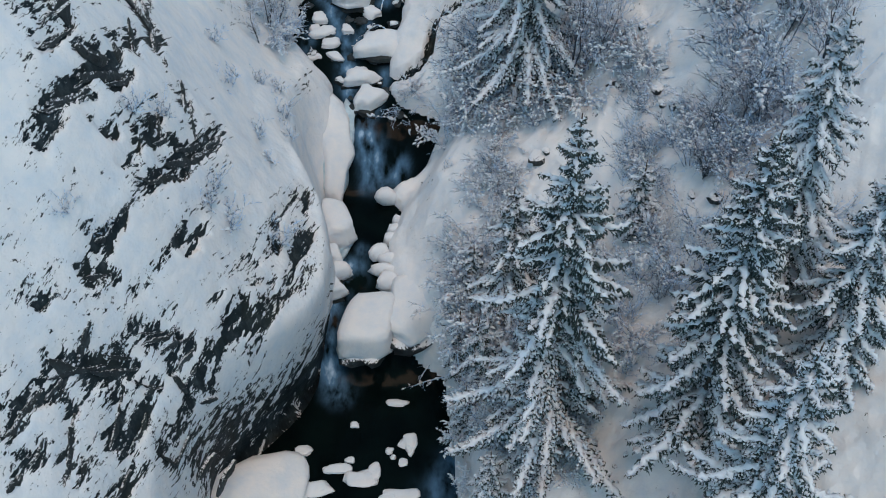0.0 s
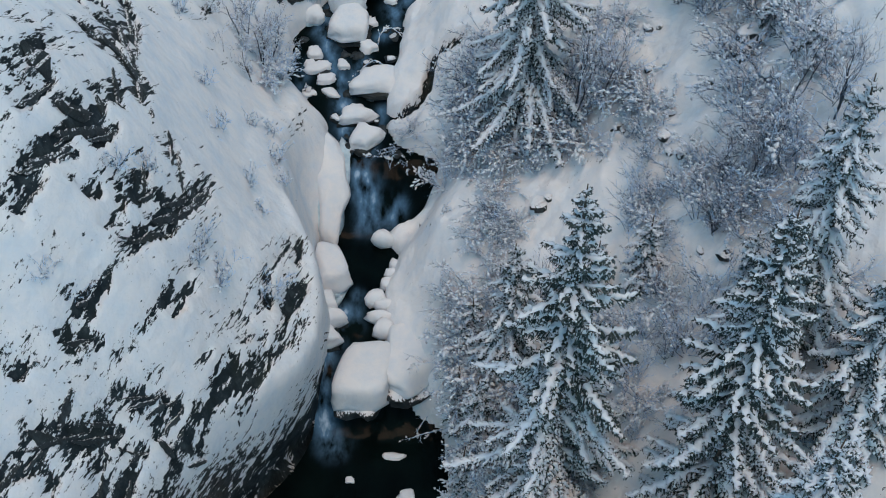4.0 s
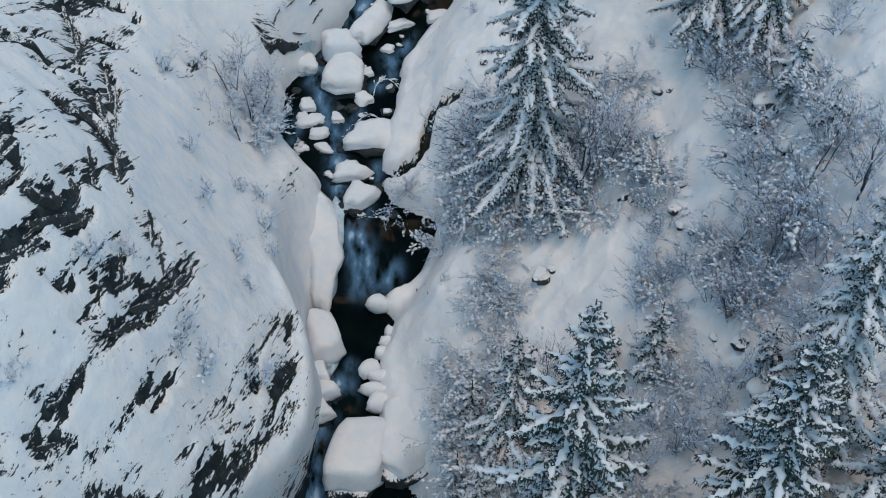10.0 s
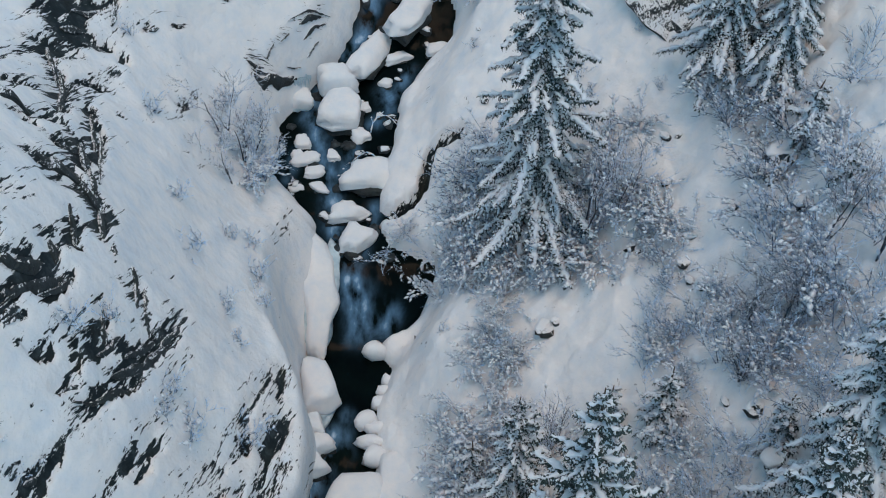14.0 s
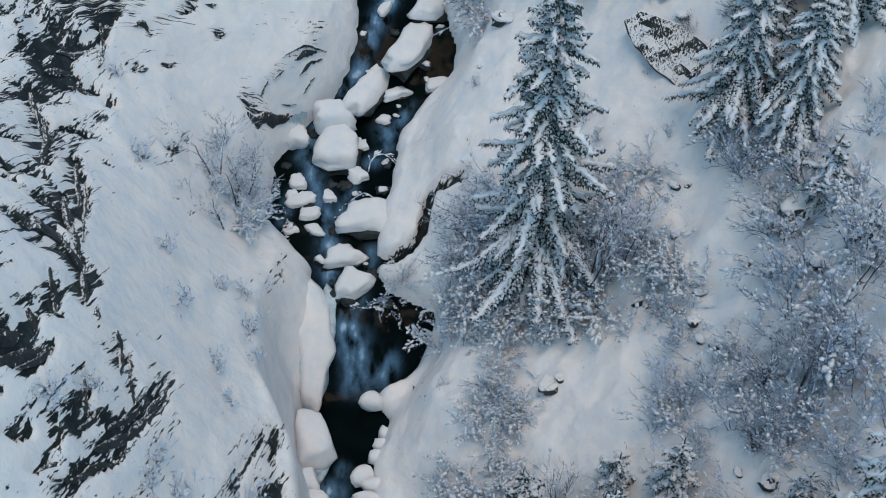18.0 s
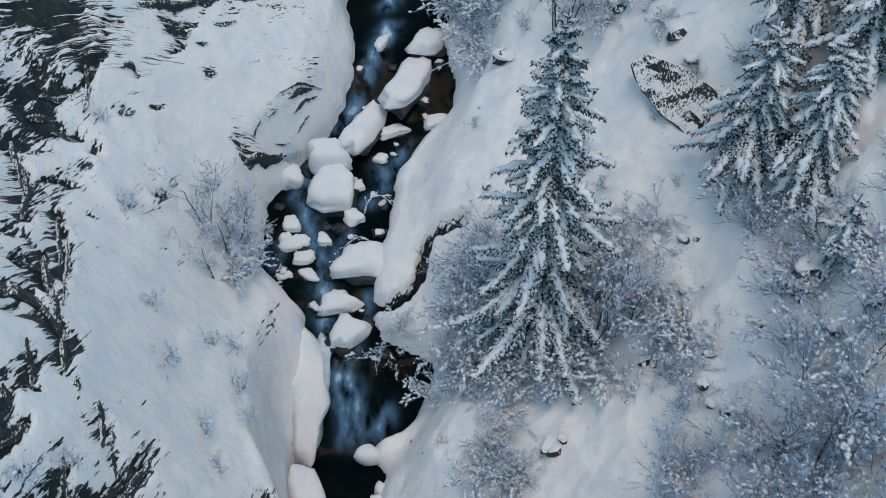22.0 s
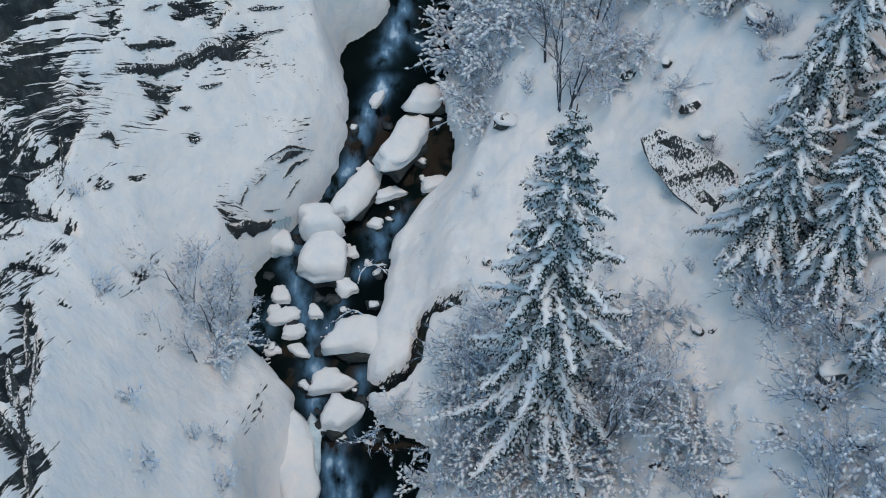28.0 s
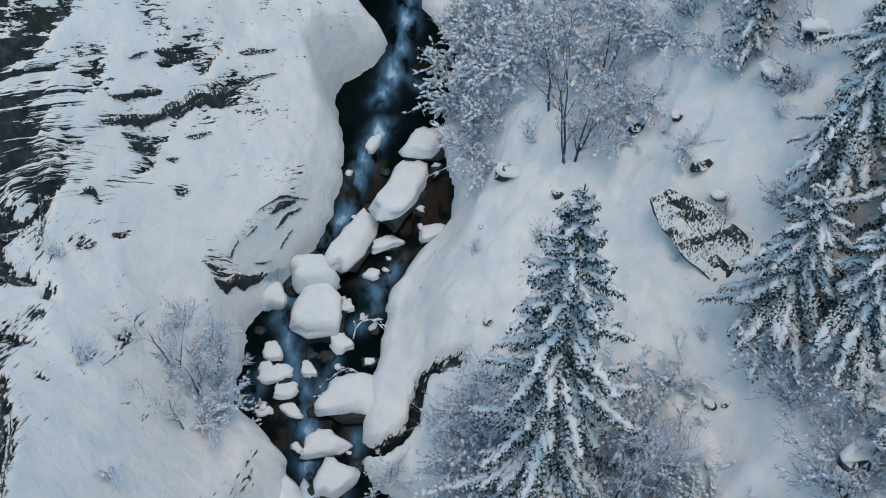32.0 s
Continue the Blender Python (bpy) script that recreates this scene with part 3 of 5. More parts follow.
def build_ground():
    xs, ys = GRID_X, GRID_Y
    gx, gy = np.meshgrid(xs, ys)
    x, y = gx.ravel(), gy.ravel()
    z, rock = LAND_GRID[0].ravel(), LAND_GRID[1].ravel()
    # the wall over the lower pool leans out over its foot
    dl = edge_l(y) - x
    deep = np.clip((-7.5 - z) / 8.5, 0, 1) * smooth01((dl + 0.3) / 0.3) * smooth01((y - 30) / 2.5) * smooth01((46 - y) / 4) * smooth01((3.5 - dl) / 1.5)
    x, y = x - 1.5 * deep, y + 1.2 * deep
    rock = rock + 0.9 * deep
    far = smooth01((np.abs(x) - 40) / 60)
    z = z * (1 - far) + (np.minimum(z, 45)) * far
    nx, ny = len(xs), len(ys)
    k = np.arange(ny - 1)[:, None] * nx + np.arange(nx - 1)[None]
    faces = np.stack([k, k + 1, k + nx + 1, k + nx], -1).reshape(-1, 4)
    me = bpy.data.meshes.new("ground")
    me.vertices.add(len(x))
    me.vertices.foreach_set("co", np.stack([x, y, z], 1).ravel())
    me.loops.add(faces.size)
    me.loops.foreach_set("vertex_index", faces.ravel().astype(np.int32))
    me.polygons.add(len(faces))
    me.polygons.foreach_set("loop_start", np.arange(0, faces.size, 4, dtype=np.int32))
    me.update(calc_edges=True)
    me.polygons.foreach_set("use_smooth", np.ones(len(faces), bool))
    at = me.attributes.new("rock", "FLOAT", "POINT")
    at.data.foreach_set("value", rock.astype(np.float32))
    at = me.attributes.new("wild", "FLOAT", "POINT")
    at.data.foreach_set("value", LAND_GRID[2].ravel().astype(np.float32))
    at = me.attributes.new("lie", "FLOAT_VECTOR", "POINT")
    at.data.foreach_set("vector", np.stack([LAND_GRID[3].ravel(), LAND_GRID[4].ravel(), 0.0 * x], 1).astype(np.float32).ravel())
    me.materials.append(GROUND)
    return tagged(new("ground", me), "steep gorge sides under deep snow with bare dark rock", "ground", kind="structure")


build_ground()

# froth along the run of the stream: half width, strength, then points down the current
FROTH = (
    (0.6, 1.0, (-3.0, 75.8), (-3.4, 74.4), (-3.9, 73.2)), (0.6, 0.9, (-1.6, 86.0), (-1.9, 82.5), (-2.6, 79.8), (-3.2, 77.6)), (0.45, 0.6, (-2.2, 80.0), (-0.9, 78.8)), (0.42, 0.85, (-3.3, 74.6), (-3.9, 73.0), (-4.6, 71.3), (-5.4, 69.6), (-6.6, 67.8), (-7.5, 66.5), (-7.8, 65.0)),
    (0.5, 0.75, (-7.7, 65.0), (-6.9, 62.8), (-6.3, 60.6), (-6.0, 58.9)), (0.55, 0.8, (-6.2, 59.2), (-6.0, 57.6), (-5.3, 55.8), (-4.8, 54.4)), (0.75, 1.0, (-4.9, 54.6), (-4.4, 53.4), (-4.3, 52.6)), (0.5, 0.7, (-4.3, 53.0), (-3.1, 52.6), (-2.6, 53.2)),
    (0.45, 0.7, (-3.4, 67.0), (-3.0, 65.6), (-3.9, 64.4)), (0.4, 0.6, (-1.9, 68.4), (-2.8, 66.6)), (0.4, 0.6, (-3.7, 58.8), (-4.0, 56.9), (-4.5, 55.2)), (0.35, 0.5, (-8.4, 62.4), (-8.8, 60.6)), (0.4, 0.6, (-5.0, 62.6), (-5.8, 60.4)),
    (0.7, 1.0, (-5.6, 46.2), (-6.3, 44.0), (-6.5, 42.6), (-6.6, 40.9), (-6.0, 39.2)), (0.4, 0.5, (-4.9, 47.5), (-4.9, 45.2)), (0.9, 0.5, (0.6, 34.6), (-0.2, 33.0)),
)


def build_water():
    ys, nx = np.arange(-30, 110, 0.16), 40
    u = np.linspace(0, 1, nx)
    y = np.repeat(ys, nx)
    x = (edge_l(ys)[:, None] - 1.6 + (edge_r(ys) - edge_l(ys) + 2.4)[:, None] * u[None]).ravel()
    slope = np.gradient(bed(ys), ys)
    froth = np.zeros(x.shape)
    for r, wgt, *pts in FROTH:
        for (ax, ay), (bx, by) in zip(pts, pts[1:]):
            f = np.clip(((x - ax) * (bx - ax) + (y - ay) * (by - ay)) / ((bx - ax) ** 2 + (by - ay) ** 2), 0, 1)
            d = np.hypot(x - ax - f * (bx - ax), y - ay - f * (by - ay)) + 0.3 * r * grid_noise(x * 1.3, y * 0.9, 71)
            froth = np.maximum(froth, wgt * np.exp(-(d / r) ** 2))
    steep = np.repeat(np.clip(slope, 0, 1), nx)
    z = bed(y) + (0.03 + 0.10 * steep) * fbm(x * 1.1, y * 0.8, 3, 44)
    k = np.arange(len(ys) - 1)[:, None] * nx + np.arange(nx - 1)[None]
    faces = np.stack([k, k + 1, k + nx + 1, k + nx], -1).reshape(-1, 4)
    me = mesh_of("stream", np.stack([x, y, z], 1).tolist(), faces.tolist(), [WATER])
    at = me.attributes.new("froth", "FLOAT", "POINT")
    at.data.foreach_set("value", froth.astype(np.float32))
    return tagged(new("water", me), "dark mountain stream falling in cascades between snowy banks", "stream", kind="structure")


build_water()


# ---- spruces ----
def spindle(V, F, a, b, r, flat=1.0, sides=4, up=0.0):
    """A twig-like body from a to b, thickest in its first half."""
    d = (b - a)
    d = d / (np.linalg.norm(d) + 1e-9)
    s = np.cross(d, (0, 0, 1.0))
    s = s / (np.linalg.norm(s) + 1e-9)
    t = np.cross(s, d)
    k = len(V)
    V.append(tuple(a))
    m = a + (b - a) * 0.4 + t * up
    for i in range(sides):
        w = 2 * math.pi * i / sides
        V.append(tuple(m + r * (math.cos(w) * s + flat * math.sin(w) * t)))
    V.append(tuple(b))
    for i in range(sides):
        j = (i + 1) % sides
        F.append((k, k + 1 + j, k + 1 + i))
        F.append((k + 1 + i, k + 1 + j, k + 1 + sides))


def bough_meshes(rng, length, snow_share, spine, droop):
    """A spruce bough along +x from its root: foliage and the snow lying on it."""
    V, F, SV, SF = [], [], [], []
    n = max(6, int(length / 0.15))
    side_bend = rng.uniform(-0.15, 0.15)
    pts = []
    for i in range(n + 1):
        u = i / n
        pts.append(np.array((length * u * (1 - 0.12 * u), side_bend * length * u * u, length * (0.10 * u - droop * u ** 1.7 + 0.10 * u ** 4) + rng.uniform(-.02, .02))))
    for i in range(n):
        spindle(V, F, pts[i], pts[i + 1] + (pts[i + 1] - pts[i]) * 0.5, 0.035 * (1.3 - i / n), sides=3)
    for i in range(1, n + 1):
        u = i / n
        d = pts[i] - pts[i - 1]
        d = d / np.linalg.norm(d)
        reach = (0.18 + 0.17 * length * (1 - u) ** 0.8 * min(1, u * 4)) * rng.uniform(0.55, 1.25)
        for sgn in (-1, 1):
            for rep in range(2):
                ln = reach * rng.uniform(0.55, 1.05)
                w = d * rng.uniform(0.45, 0.9) + np.array((0, sgn * rng.uniform(0.6, 1.0), rng.uniform(-0.5, -0.1)))
                w = w / np.linalg.norm(w)
                a = pts[i] - d * rng.uniform(0, 0.12)
                b = a + w * ln
                spindle(V, F, a, b, 0.045, flat=0.6, sides=3)
                m = max(2, int(ln / 0.08))
                for k in range(1, m + 1):
                    c = a + w * ln * k / (m + 0.4)
                    hang = np.array((w[0] * 0.4 + rng.uniform(-.5, .5), w[1] * 0.4 + rng.uniform(-.5, .5), -rng.uniform(0.5, 1.0)))
                    e = c + hang * rng.uniform(0.10, 0.22)
                    q = np.array((-w[1], w[0], 0)) * 0.045
                    kk = len(V)
                    V.extend((tuple(c - w * 0.05 - q), tuple(c + w * 0.05 + q), tuple(e)))
                    F.append((kk, kk + 1, kk + 2))
                f0 = rng.uniform(0.0, 0.25)
                while f0 < 0.85:
                    f1 = f0 + rng.uniform(0.28, 0.6)
                    if rng.random() < snow_share:
                        up = np.array((rng.uniform(-.03, .03), rng.uniform(-.03, .03), 0.03))
                        spindle(SV, SF, a + w * ln * f0 + up, a + w * ln * min(f1, 1.05) + up * 0.6, rng.uniform(0.035, 0.085) * (1.35 if snow_share > 0.6 else 1.0), flat=0.8, sides=3, up=0.03)
                    f0 = f1 + rng.uniform(0.0, 0.15)
    # the ridge of snow on the spine
    i = 0
    while i < n - 1:
        j = min(n, i + rng.randint(4, 11))
        if rng.random() < spine:
            k0, ring = len(SV), 5
            for q in range(i, j + 1):
                u = q / n
                end = 0.25 if q in (i, j) else 1.0
                wd = end * (0.05 + 0.115 * spine * (1 - 0.6 * u) * min(1.5, length / 2)) * rng.uniform(0.45, 1.6)
                sway = rng.uniform(-0.7, 0.7)
                for r in range(ring):
                    ang = 2 * math.pi * r / ring
                    SV.append((pts[q][0], pts[q][1] + sway * wd + wd * math.cos(ang), pts[q][2] + 0.04 + 0.6 * wd * math.sin(ang)))
            for q in range(j - i):
                for r in range(ring):
                    a0, a1 = k0 + q * ring + r, k0 + q * ring + (r + 1) % ring
                    SF.append((a0, a1, a1 + ring, a0 + ring))
            SF.append(tuple(k0 + r for r in range(ring)))
            SF.append(tuple(k0 + (j - i) * ring + r for r in reversed(range(ring))))
        i = j
    return mesh_of("branch", V, F, [NEEDLES], smooth=False), mesh_of("branch_snow", SV, SF, [SHADE_BLUE_SNOW])


def bough_set(seed, snow_share, spine, droop):
    rng = random.Random(seed)
    return [(ln, *bough_meshes(rng, ln, snow_share * rng.uniform(0.7, 1.2), spine, droop * rng.uniform(0.7, 1.3))) for ln in (0.7, 0.9, 1.2, 1.5, 1.8, 2.1, 2.4, 2.7, 3.0, 3.4, 3.8, 4.3, 4.8)]


LADEN = bough_set(3, 0.8, 0.9, 0.34)
CLOTTED = bough_set(9, 1.0, 0.85, 0.40)
LIGHT = bough_set(5, 0.30, 0.95, 0.20)


def trunk_mesh(h, r, rng, sides=8):
    V, F, n = [], [], 14
    bx, by = rng.uniform(-0.2, 0.2), rng.uniform(-0.2, 0.2)
    for i in range(n + 1):
        u = i / n
        rr = r * (1 - u) ** 0.9 + 0.02 + 0.25 * r * max(0, 1 - u * 12)
        for k in range(sides):
            a = 2 * math.pi * k / sides
            V.append((bx * u * (1 - u) * 4 + rr * math.cos(a), by * u * (1 - u) * 4 + rr * math.sin(a), h * u))
    for i in range(n):
        for k in range(sides):
            a, b = i * sides + k, i * sides + (k + 1) % sides
            F.append((a, b, b + sides, a + sides))
    F.append(tuple(n * sides + k for k in range(sides)))
    return mesh_of("trunk", V, F, [TRUNK_BARK])


def spruce(x, y, top, radius, boughs, seed, label, thin=1.0, bare=0.06, group="spruces on the slope", sag=1.0, low=None):
    """A snow-laden spruce whose tip stands at height top."""
    rng = random.Random(seed)
    z = ground_z(x, y) - 0.3
    h = top - z
    tree = tagged(new("spruce"), label, "tree", group)
    tree.location = (x, y, z)
    under("trunk", trunk_mesh(h, 0.016 * h + 0.03, rng), tree)
    lv, turn = h * bare + 0.6, 0.0
    while lv < h - 0.25:
        u = lv / h
        reach = radius * (1 - u) ** 0.86 * min(1.0, 0.75 + u * 1.5) + 0.10
        count = 4 if u > 0.85 else 6
        for k in range(count):
            turn += 2 * math.pi / count + rng.uniform(-0.45, 0.45)
            ln = reach * rng.uniform(0.45, 1.2)
            src = min(low if low and u < 0.5 + rng.uniform(-0.12, 0.12) else boughs, key=lambda b: abs(b[0] - ln))
            s = ln / src[0]
            pitch = float(np.interp(u, (0.0, 0.3, 0.55, 0.75, 0.9, 1.0), (26, 27, 18, 6, -12, -40))) * (sag if u < 0.8 else 1)
            m = Matrix.Translation((0, 0, lv + rng.uniform(-0.15, 0.15))) @ Matrix.Rotation(turn, 4, "Z") @ Matrix.Rotation(radians(pitch + rng.uniform(-16, 14)), 4, "Y") @ Matrix.Diagonal((s, s, s, 1))
            b = under("branch", src[1], tree, m)
            tagged(under("snow", src[2], b, label="white snow load"), kind="stuff")
        turn += 0.6
        lv += (0.26 + 0.020 * h * (1 - u)) * thin
    return tree


# ---- spruces on the slope ----
spruce(5.0, 32.05, 11.7, 6.3, LIGHT, 11, "tall dark spruce with snow streaks along its long branches", thin=1.5, sag=0.45, low=CLOTTED)
spruce(11.4, 29.6, 13.1, 5.4, LIGHT, 12, "tall dark green spruce with light snow", thin=1.2, sag=0.7, low=LADEN)
spruce(12.0, 22.8, 10.3, 6.8, LADEN, 13, "broad spruce with long snow-laden branches", thin=1.7, sag=0.45)
spruce(4.7, 53.2, 14.4, 5.8, LADEN, 14, "slender spruce heavy with fresh snow above a bushy slope", thin=0.95, sag=0.95, low=CLOTTED)
spruce(14.6, 34.5, 14.5, 4.5, CLOTTED, 15, "tall spruce thickly covered with snow", thin=1.25)
spruce(16.4, 30.4, 11.0, 4.8, LADEN, 16, "dark spruce with snow-streaked branches among taller ones", thin=1.4)
spruce(13.5, 56.2, 11.6, 4.2, CLOTTED, 17, "dense spruce clotted with snow beside a bare rock slab", thin=1.0)
spruce(15.6, 54.6, 12.2, 4.0, CLOTTED, 24, "dense snowy spruce in a close stand", thin=1.05)
spruce(15.6, 60.0, 16.5, 4.4, CLOTTED, 18, "tall spruce clotted with snow", thin=1.25)
spruce(17.6, 57.4, 15.0, 4.2, CLOTTED, 19, "tall snowy spruce standing in shade", thin=1.25)
spruce(17.8, 63.4, 18.5, 4.0, CLOTTED, 20, "tall snowy spruce at the upper slope", thin=1.3)
spruce(3.4, 39.5, 0.5, 3.4, LADEN, 21, "small dark spruce with snow on its branches", thin=1.25)
spruce(4.3, 31.0, -1.6, 3.0, CLOTTED, 22, "small spruce covered with snow", thin=1.2)
SAPLINGS = "snow-covered young spruces"
for x, y, top, r, s in ((1.8, 36.0, -4.9, 1.9, 31), (1.2, 34.6, -8.6, 1.7, 32), (2.2, 29.3, -6.3, 1.8, 33), (9.6, 40.4, 1.4, 1.8, 34), 
                        (13.6, 37.8, 3.2, 1.5, 36), 
                        (1.6, 41.2, -5.4, 1.8, 42), (16.2, 50.4, 8.0, 2.0, 43), (13.2, 67.4, 12.6, 1.6, 44), (17.0, 47.0, 7.6, 1.8, 45),
                        (7.6, 41.6, -1.6, 1.7, 47), (0.9, 38.6, -7.6, 1.4, 48)):
    spruce(x, y, top, r, CLOTTED, s, "young spruce bent under clumps of snow", thin=1.15, bare=0.0, group=SAPLINGS)


# ---- snow boulders in the stream ----
def pillow(name, sx, sy, sz, seed, mats, rough=0.10, flat=0.35, level=3, p=0.70):
    """A lumpy cushion, flat below, resting on z = 0."""
    rng = random.Random(seed * 13 + 5)
    cuts = []
    for i in range(5):
        w = rng.uniform(0, 2 * math.pi)
        cuts.append((Vector((math.cos(w), math.sin(w), rng.uniform(-0.1, 0.35))).normalized(), rng.uniform(0.66, 0.92)))
    cuts.append((Vector((rng.uniform(-0.25, 0.25), rng.uniform(-0.3, 0.1), 1)).normalized(), rng.uniform(0.72, 0.9)))
    bm = bmesh.new()
    bmesh.ops.create_icosphere(bm, subdivisions=level, radius=1.0)
    for v in bm.verts:
        c = v.co.copy()
        o = Vector((seed * 3.7, seed, seed * 2.1))
        k = 1 + rough * 2.5 * noise.noise(c * 0.9 + o) + 0.6 * rough * noise.noise(c * 2.6 + o)
        c = Vector((math.copysign(abs(c.x) ** p, c.x), math.copysign(abs(c.y) ** p, c.y), math.copysign(abs(c.z) ** 0.85, c.z)))
        for nrm, off in cuts:
            over = c.dot(nrm) - off
            if over > 0:
                c -= nrm * over * 0.85
        c *= k
        z = c.z * sz if c.z > 0 else c.z * sz * flat
        v.co = (c.x * sx * 0.98, c.y * sy * 0.98, z + sz * flat)
    for f in bm.faces:
        f.smooth = True
    me = bpy.data.meshes.new(name)
    bm.to_mesh(me)
    bm.free()
    for m in mats:
        me.materials.append(m)
    return me


def block_mesh(name, w, d, h, seed, mats, edge=3.2, taper=0.12, lean=0.0, rough=0.07, level=3, facets=6):
    """A rounded block of that width, depth and height, standing on z = 0, narrower towards +y."""
    bm = bmesh.new()
    bmesh.ops.create_icosphere(bm, subdivisions=level, radius=1.0)
    o = Vector((seed * 3.7, seed * 1.9, seed * 2.3))
    rng = random.Random(seed * 7 + 1)
    cuts = [(Vector((math.cos(a), math.sin(a), rng.uniform(-0.2, 0.7))).normalized(), rng.uniform(0.70, 0.95)) for a in [rng.uniform(0, 2 * math.pi) for i in range(facets)]]
    cuts.append((Vector((rng.uniform(-0.2, 0.2), rng.uniform(-0.3, 0.1), 1)).normalized(), 0.62))
    lobes = [(q, rng.uniform(0, 6.3), rng.uniform(0.5, 1.0) * 1.6 * rough / q ** 0.4) for q in (2, 3, 4, 6, 9, 13)]
    for v in bm.verts:
        c = v.co.normalized()
        k = (abs(c.x) ** edge + abs(c.y) ** edge + abs(c.z) ** edge) ** (-1 / edge)
        k *= 1 + rough * (1.9 * noise.noise(c * 1.2 + o) + 1.3 * noise.noise(c * 2.7 + o) + 0.5 * noise.noise(c * 6.0 + o))
        flat = Vector((c.x, c.y, 0))
        if c.z < 0 and flat.length > 0.01:
            run = min(1.0, flat.length * 1.6)
            flat.normalize()
            c = flat * run * k * (abs(flat.x) ** edge + abs(flat.y) ** edge) ** (-1 / edge) / (abs(c.x) ** edge + abs(c.y) ** edge + abs(c.z) ** edge) ** (-1 / edge) + Vector((0, 0, c.z))
        else:
            c = c * k
        for nrm, off in cuts:
            over = c.dot(nrm) - off
            if over > 0:
                c = c - nrm * over * 0.55
        a = math.atan2(c.y, c.x)
        k = 1 + sum(amp * math.sin(q * a + ph) for q, ph, amp in lobes)
        x, y, z = c.x * k * 1.05, c.y * k * 1.05, c.z
        v.co = (x * w / 2 * (1 - taper * y - 0.06 * z) + lean * w * 0.15 * y, y * d / 2 * (1 - 0.08 * z), (z + 1) * h / 2 + 0.08 * h * x * lean)
    for f in bm.faces:
        f.smooth = True
    me = bpy.data.meshes.new(name)
    bm.to_mesh(me)
    bm.free()
    for m in mats:
        me.materials.append(m)
    return me


def snow_boulder(x, y, w, d, h, turn, seed, label="rounded boulder in the stream under a thick cap of snow", ice=False, edge=3.6, taper=0.12, lean=0.0, rough=0.085, facets=2):
    """A wet rock with a thick cap of snow that hangs a little over its sides."""
    b = tagged(new("boulder", block_mesh("boulder", w * 1.03, d * 1.03, h * 0.36, seed, [ICE if ice else (ROCK if h > 1.7 else WET_ROCK)], 2.8, taper, lean, 0.10, 3, 3)), label, "boulder", "snow-capped boulders in the stream")
    b.matrix_world = pose(x, y, float(bed(y)) - 0.2, 0, 0, turn)
    under("snow_cap", block_mesh("snow_cap", w, d, h * 0.95, seed, [SNOW], edge, taper, lean, rough, 3, facets), b, pose(0, 0.03 * d, h * 0.10), "thick rounded snow cap")
    return b


for x, y, w, d, h, turn, s, taper, lean in (
        (-5.85, 65.2, 2.4, 2.6, 1.6, 10, 1, 0.16, 0.5), (-4.2, 69.2, 1.5, 4.2, 1.2, -24, 2, 0.2, 0.0), (-1.75, 71.6, 1.8, 3.9, 1.3, -24, 3, 0.1, 0.3), (-0.75, 74.2, 1.6, 1.9, 1.0, -10, 4, 0.2, 0.0),
        (-2.6, 69.2, 1.3, 0.8, 0.6, 20, 5, 0.3, 0.0), (-4.6, 65.8, 0.8, 0.8, 0.45, 0, 6, 0.1, 0.0), (-0.2, 69.8, 1.5, 0.8, 0.6, 20, 7, 0.2, 0.0), (-4.75, 63.7, 0.9, 1.2, 0.6, 30, 8, 0.3, 0.0),
        (-8.05, 63.1, 0.9, 1.0, 0.5, 24, 9, 0.2, 0.0), (-7.75, 61.9, 1.5, 0.9, 0.5, 8, 10, 0.3, 0.3), (-8.25, 60.1, 0.9, 0.55, 0.35, 0, 11, 0.1, 0.0), (-6.95, 60.1, 1.1, 0.6, 0.4, -20, 12, 0.2, 0.0),
        (-7.2, 61.1, 1.2, 0.8, 0.45, 14, 27, 0.2, 0.0), (-8.3, 62.2, 0.7, 0.7, 0.4, 0, 13, 0.2, 0.0), (-6.25, 62.2, 0.6, 0.9, 0.4, 10, 14, 0.2, 0.0), (-4.05, 60.7, 2.3, 2.2, 1.1, 0, 15, 0.2, 0.4), (-5.2, 58.4, 1.7, 1.3, 0.9, 10, 16, 0.3, 0.0), (-4.65, 56.6, 1.6, 1.7, 1.1, -10, 17, -0.2, 0.6),
        (-3.4, 74.3, 0.6, 1.2, 0.5, -24, 28, 0.3, 0.0), (-3.3, 67.6, 0.8, 0.6, 0.4, 0, 29, 0.1, 0.0), (-6.3, 44.4, 1.3, 1.0, 1.2, 0, 18, 0.2, 0.0), (-6.3, 45.4, 1.5, 1.0, 1.3, 20, 19, 0.2, 0.0), (-6.5, 46.4, 1.3, 0.9, 1.6, -20, 20, 0.3, 0.0)):
    snow_boulder(x, y, w, d, h, turn, s, taper=taper, lean=lean)
snow_boulder(-4.2, 41.9, 2.8, 3.4, 2.6, -4, 21, "huge square boulder under a smooth slab of snow above the pool", edge=9.0, taper=0.04, lean=0.5, rough=0.02, facets=0)
snow_boulder(-6.4, 48.6, 1.7, 2.7, 2.3, 14, 22, "icy block with a snow top beside the dark pool", ice=True, edge=5.0, taper=0.25, rough=0.05, facets=2)
curtain = tagged(new("ice_curtain", block_mesh("ice_curtain", 2.1, 6.0, 1.5, 23, [ICE], 2.8, -0.05, 0.3, 0.10)), "blue-white curtain of ice under snow beside the fall", "ice")
curtain.matrix_world = pose(-6.7, 54.1, -11.4, 40, 8, 6)
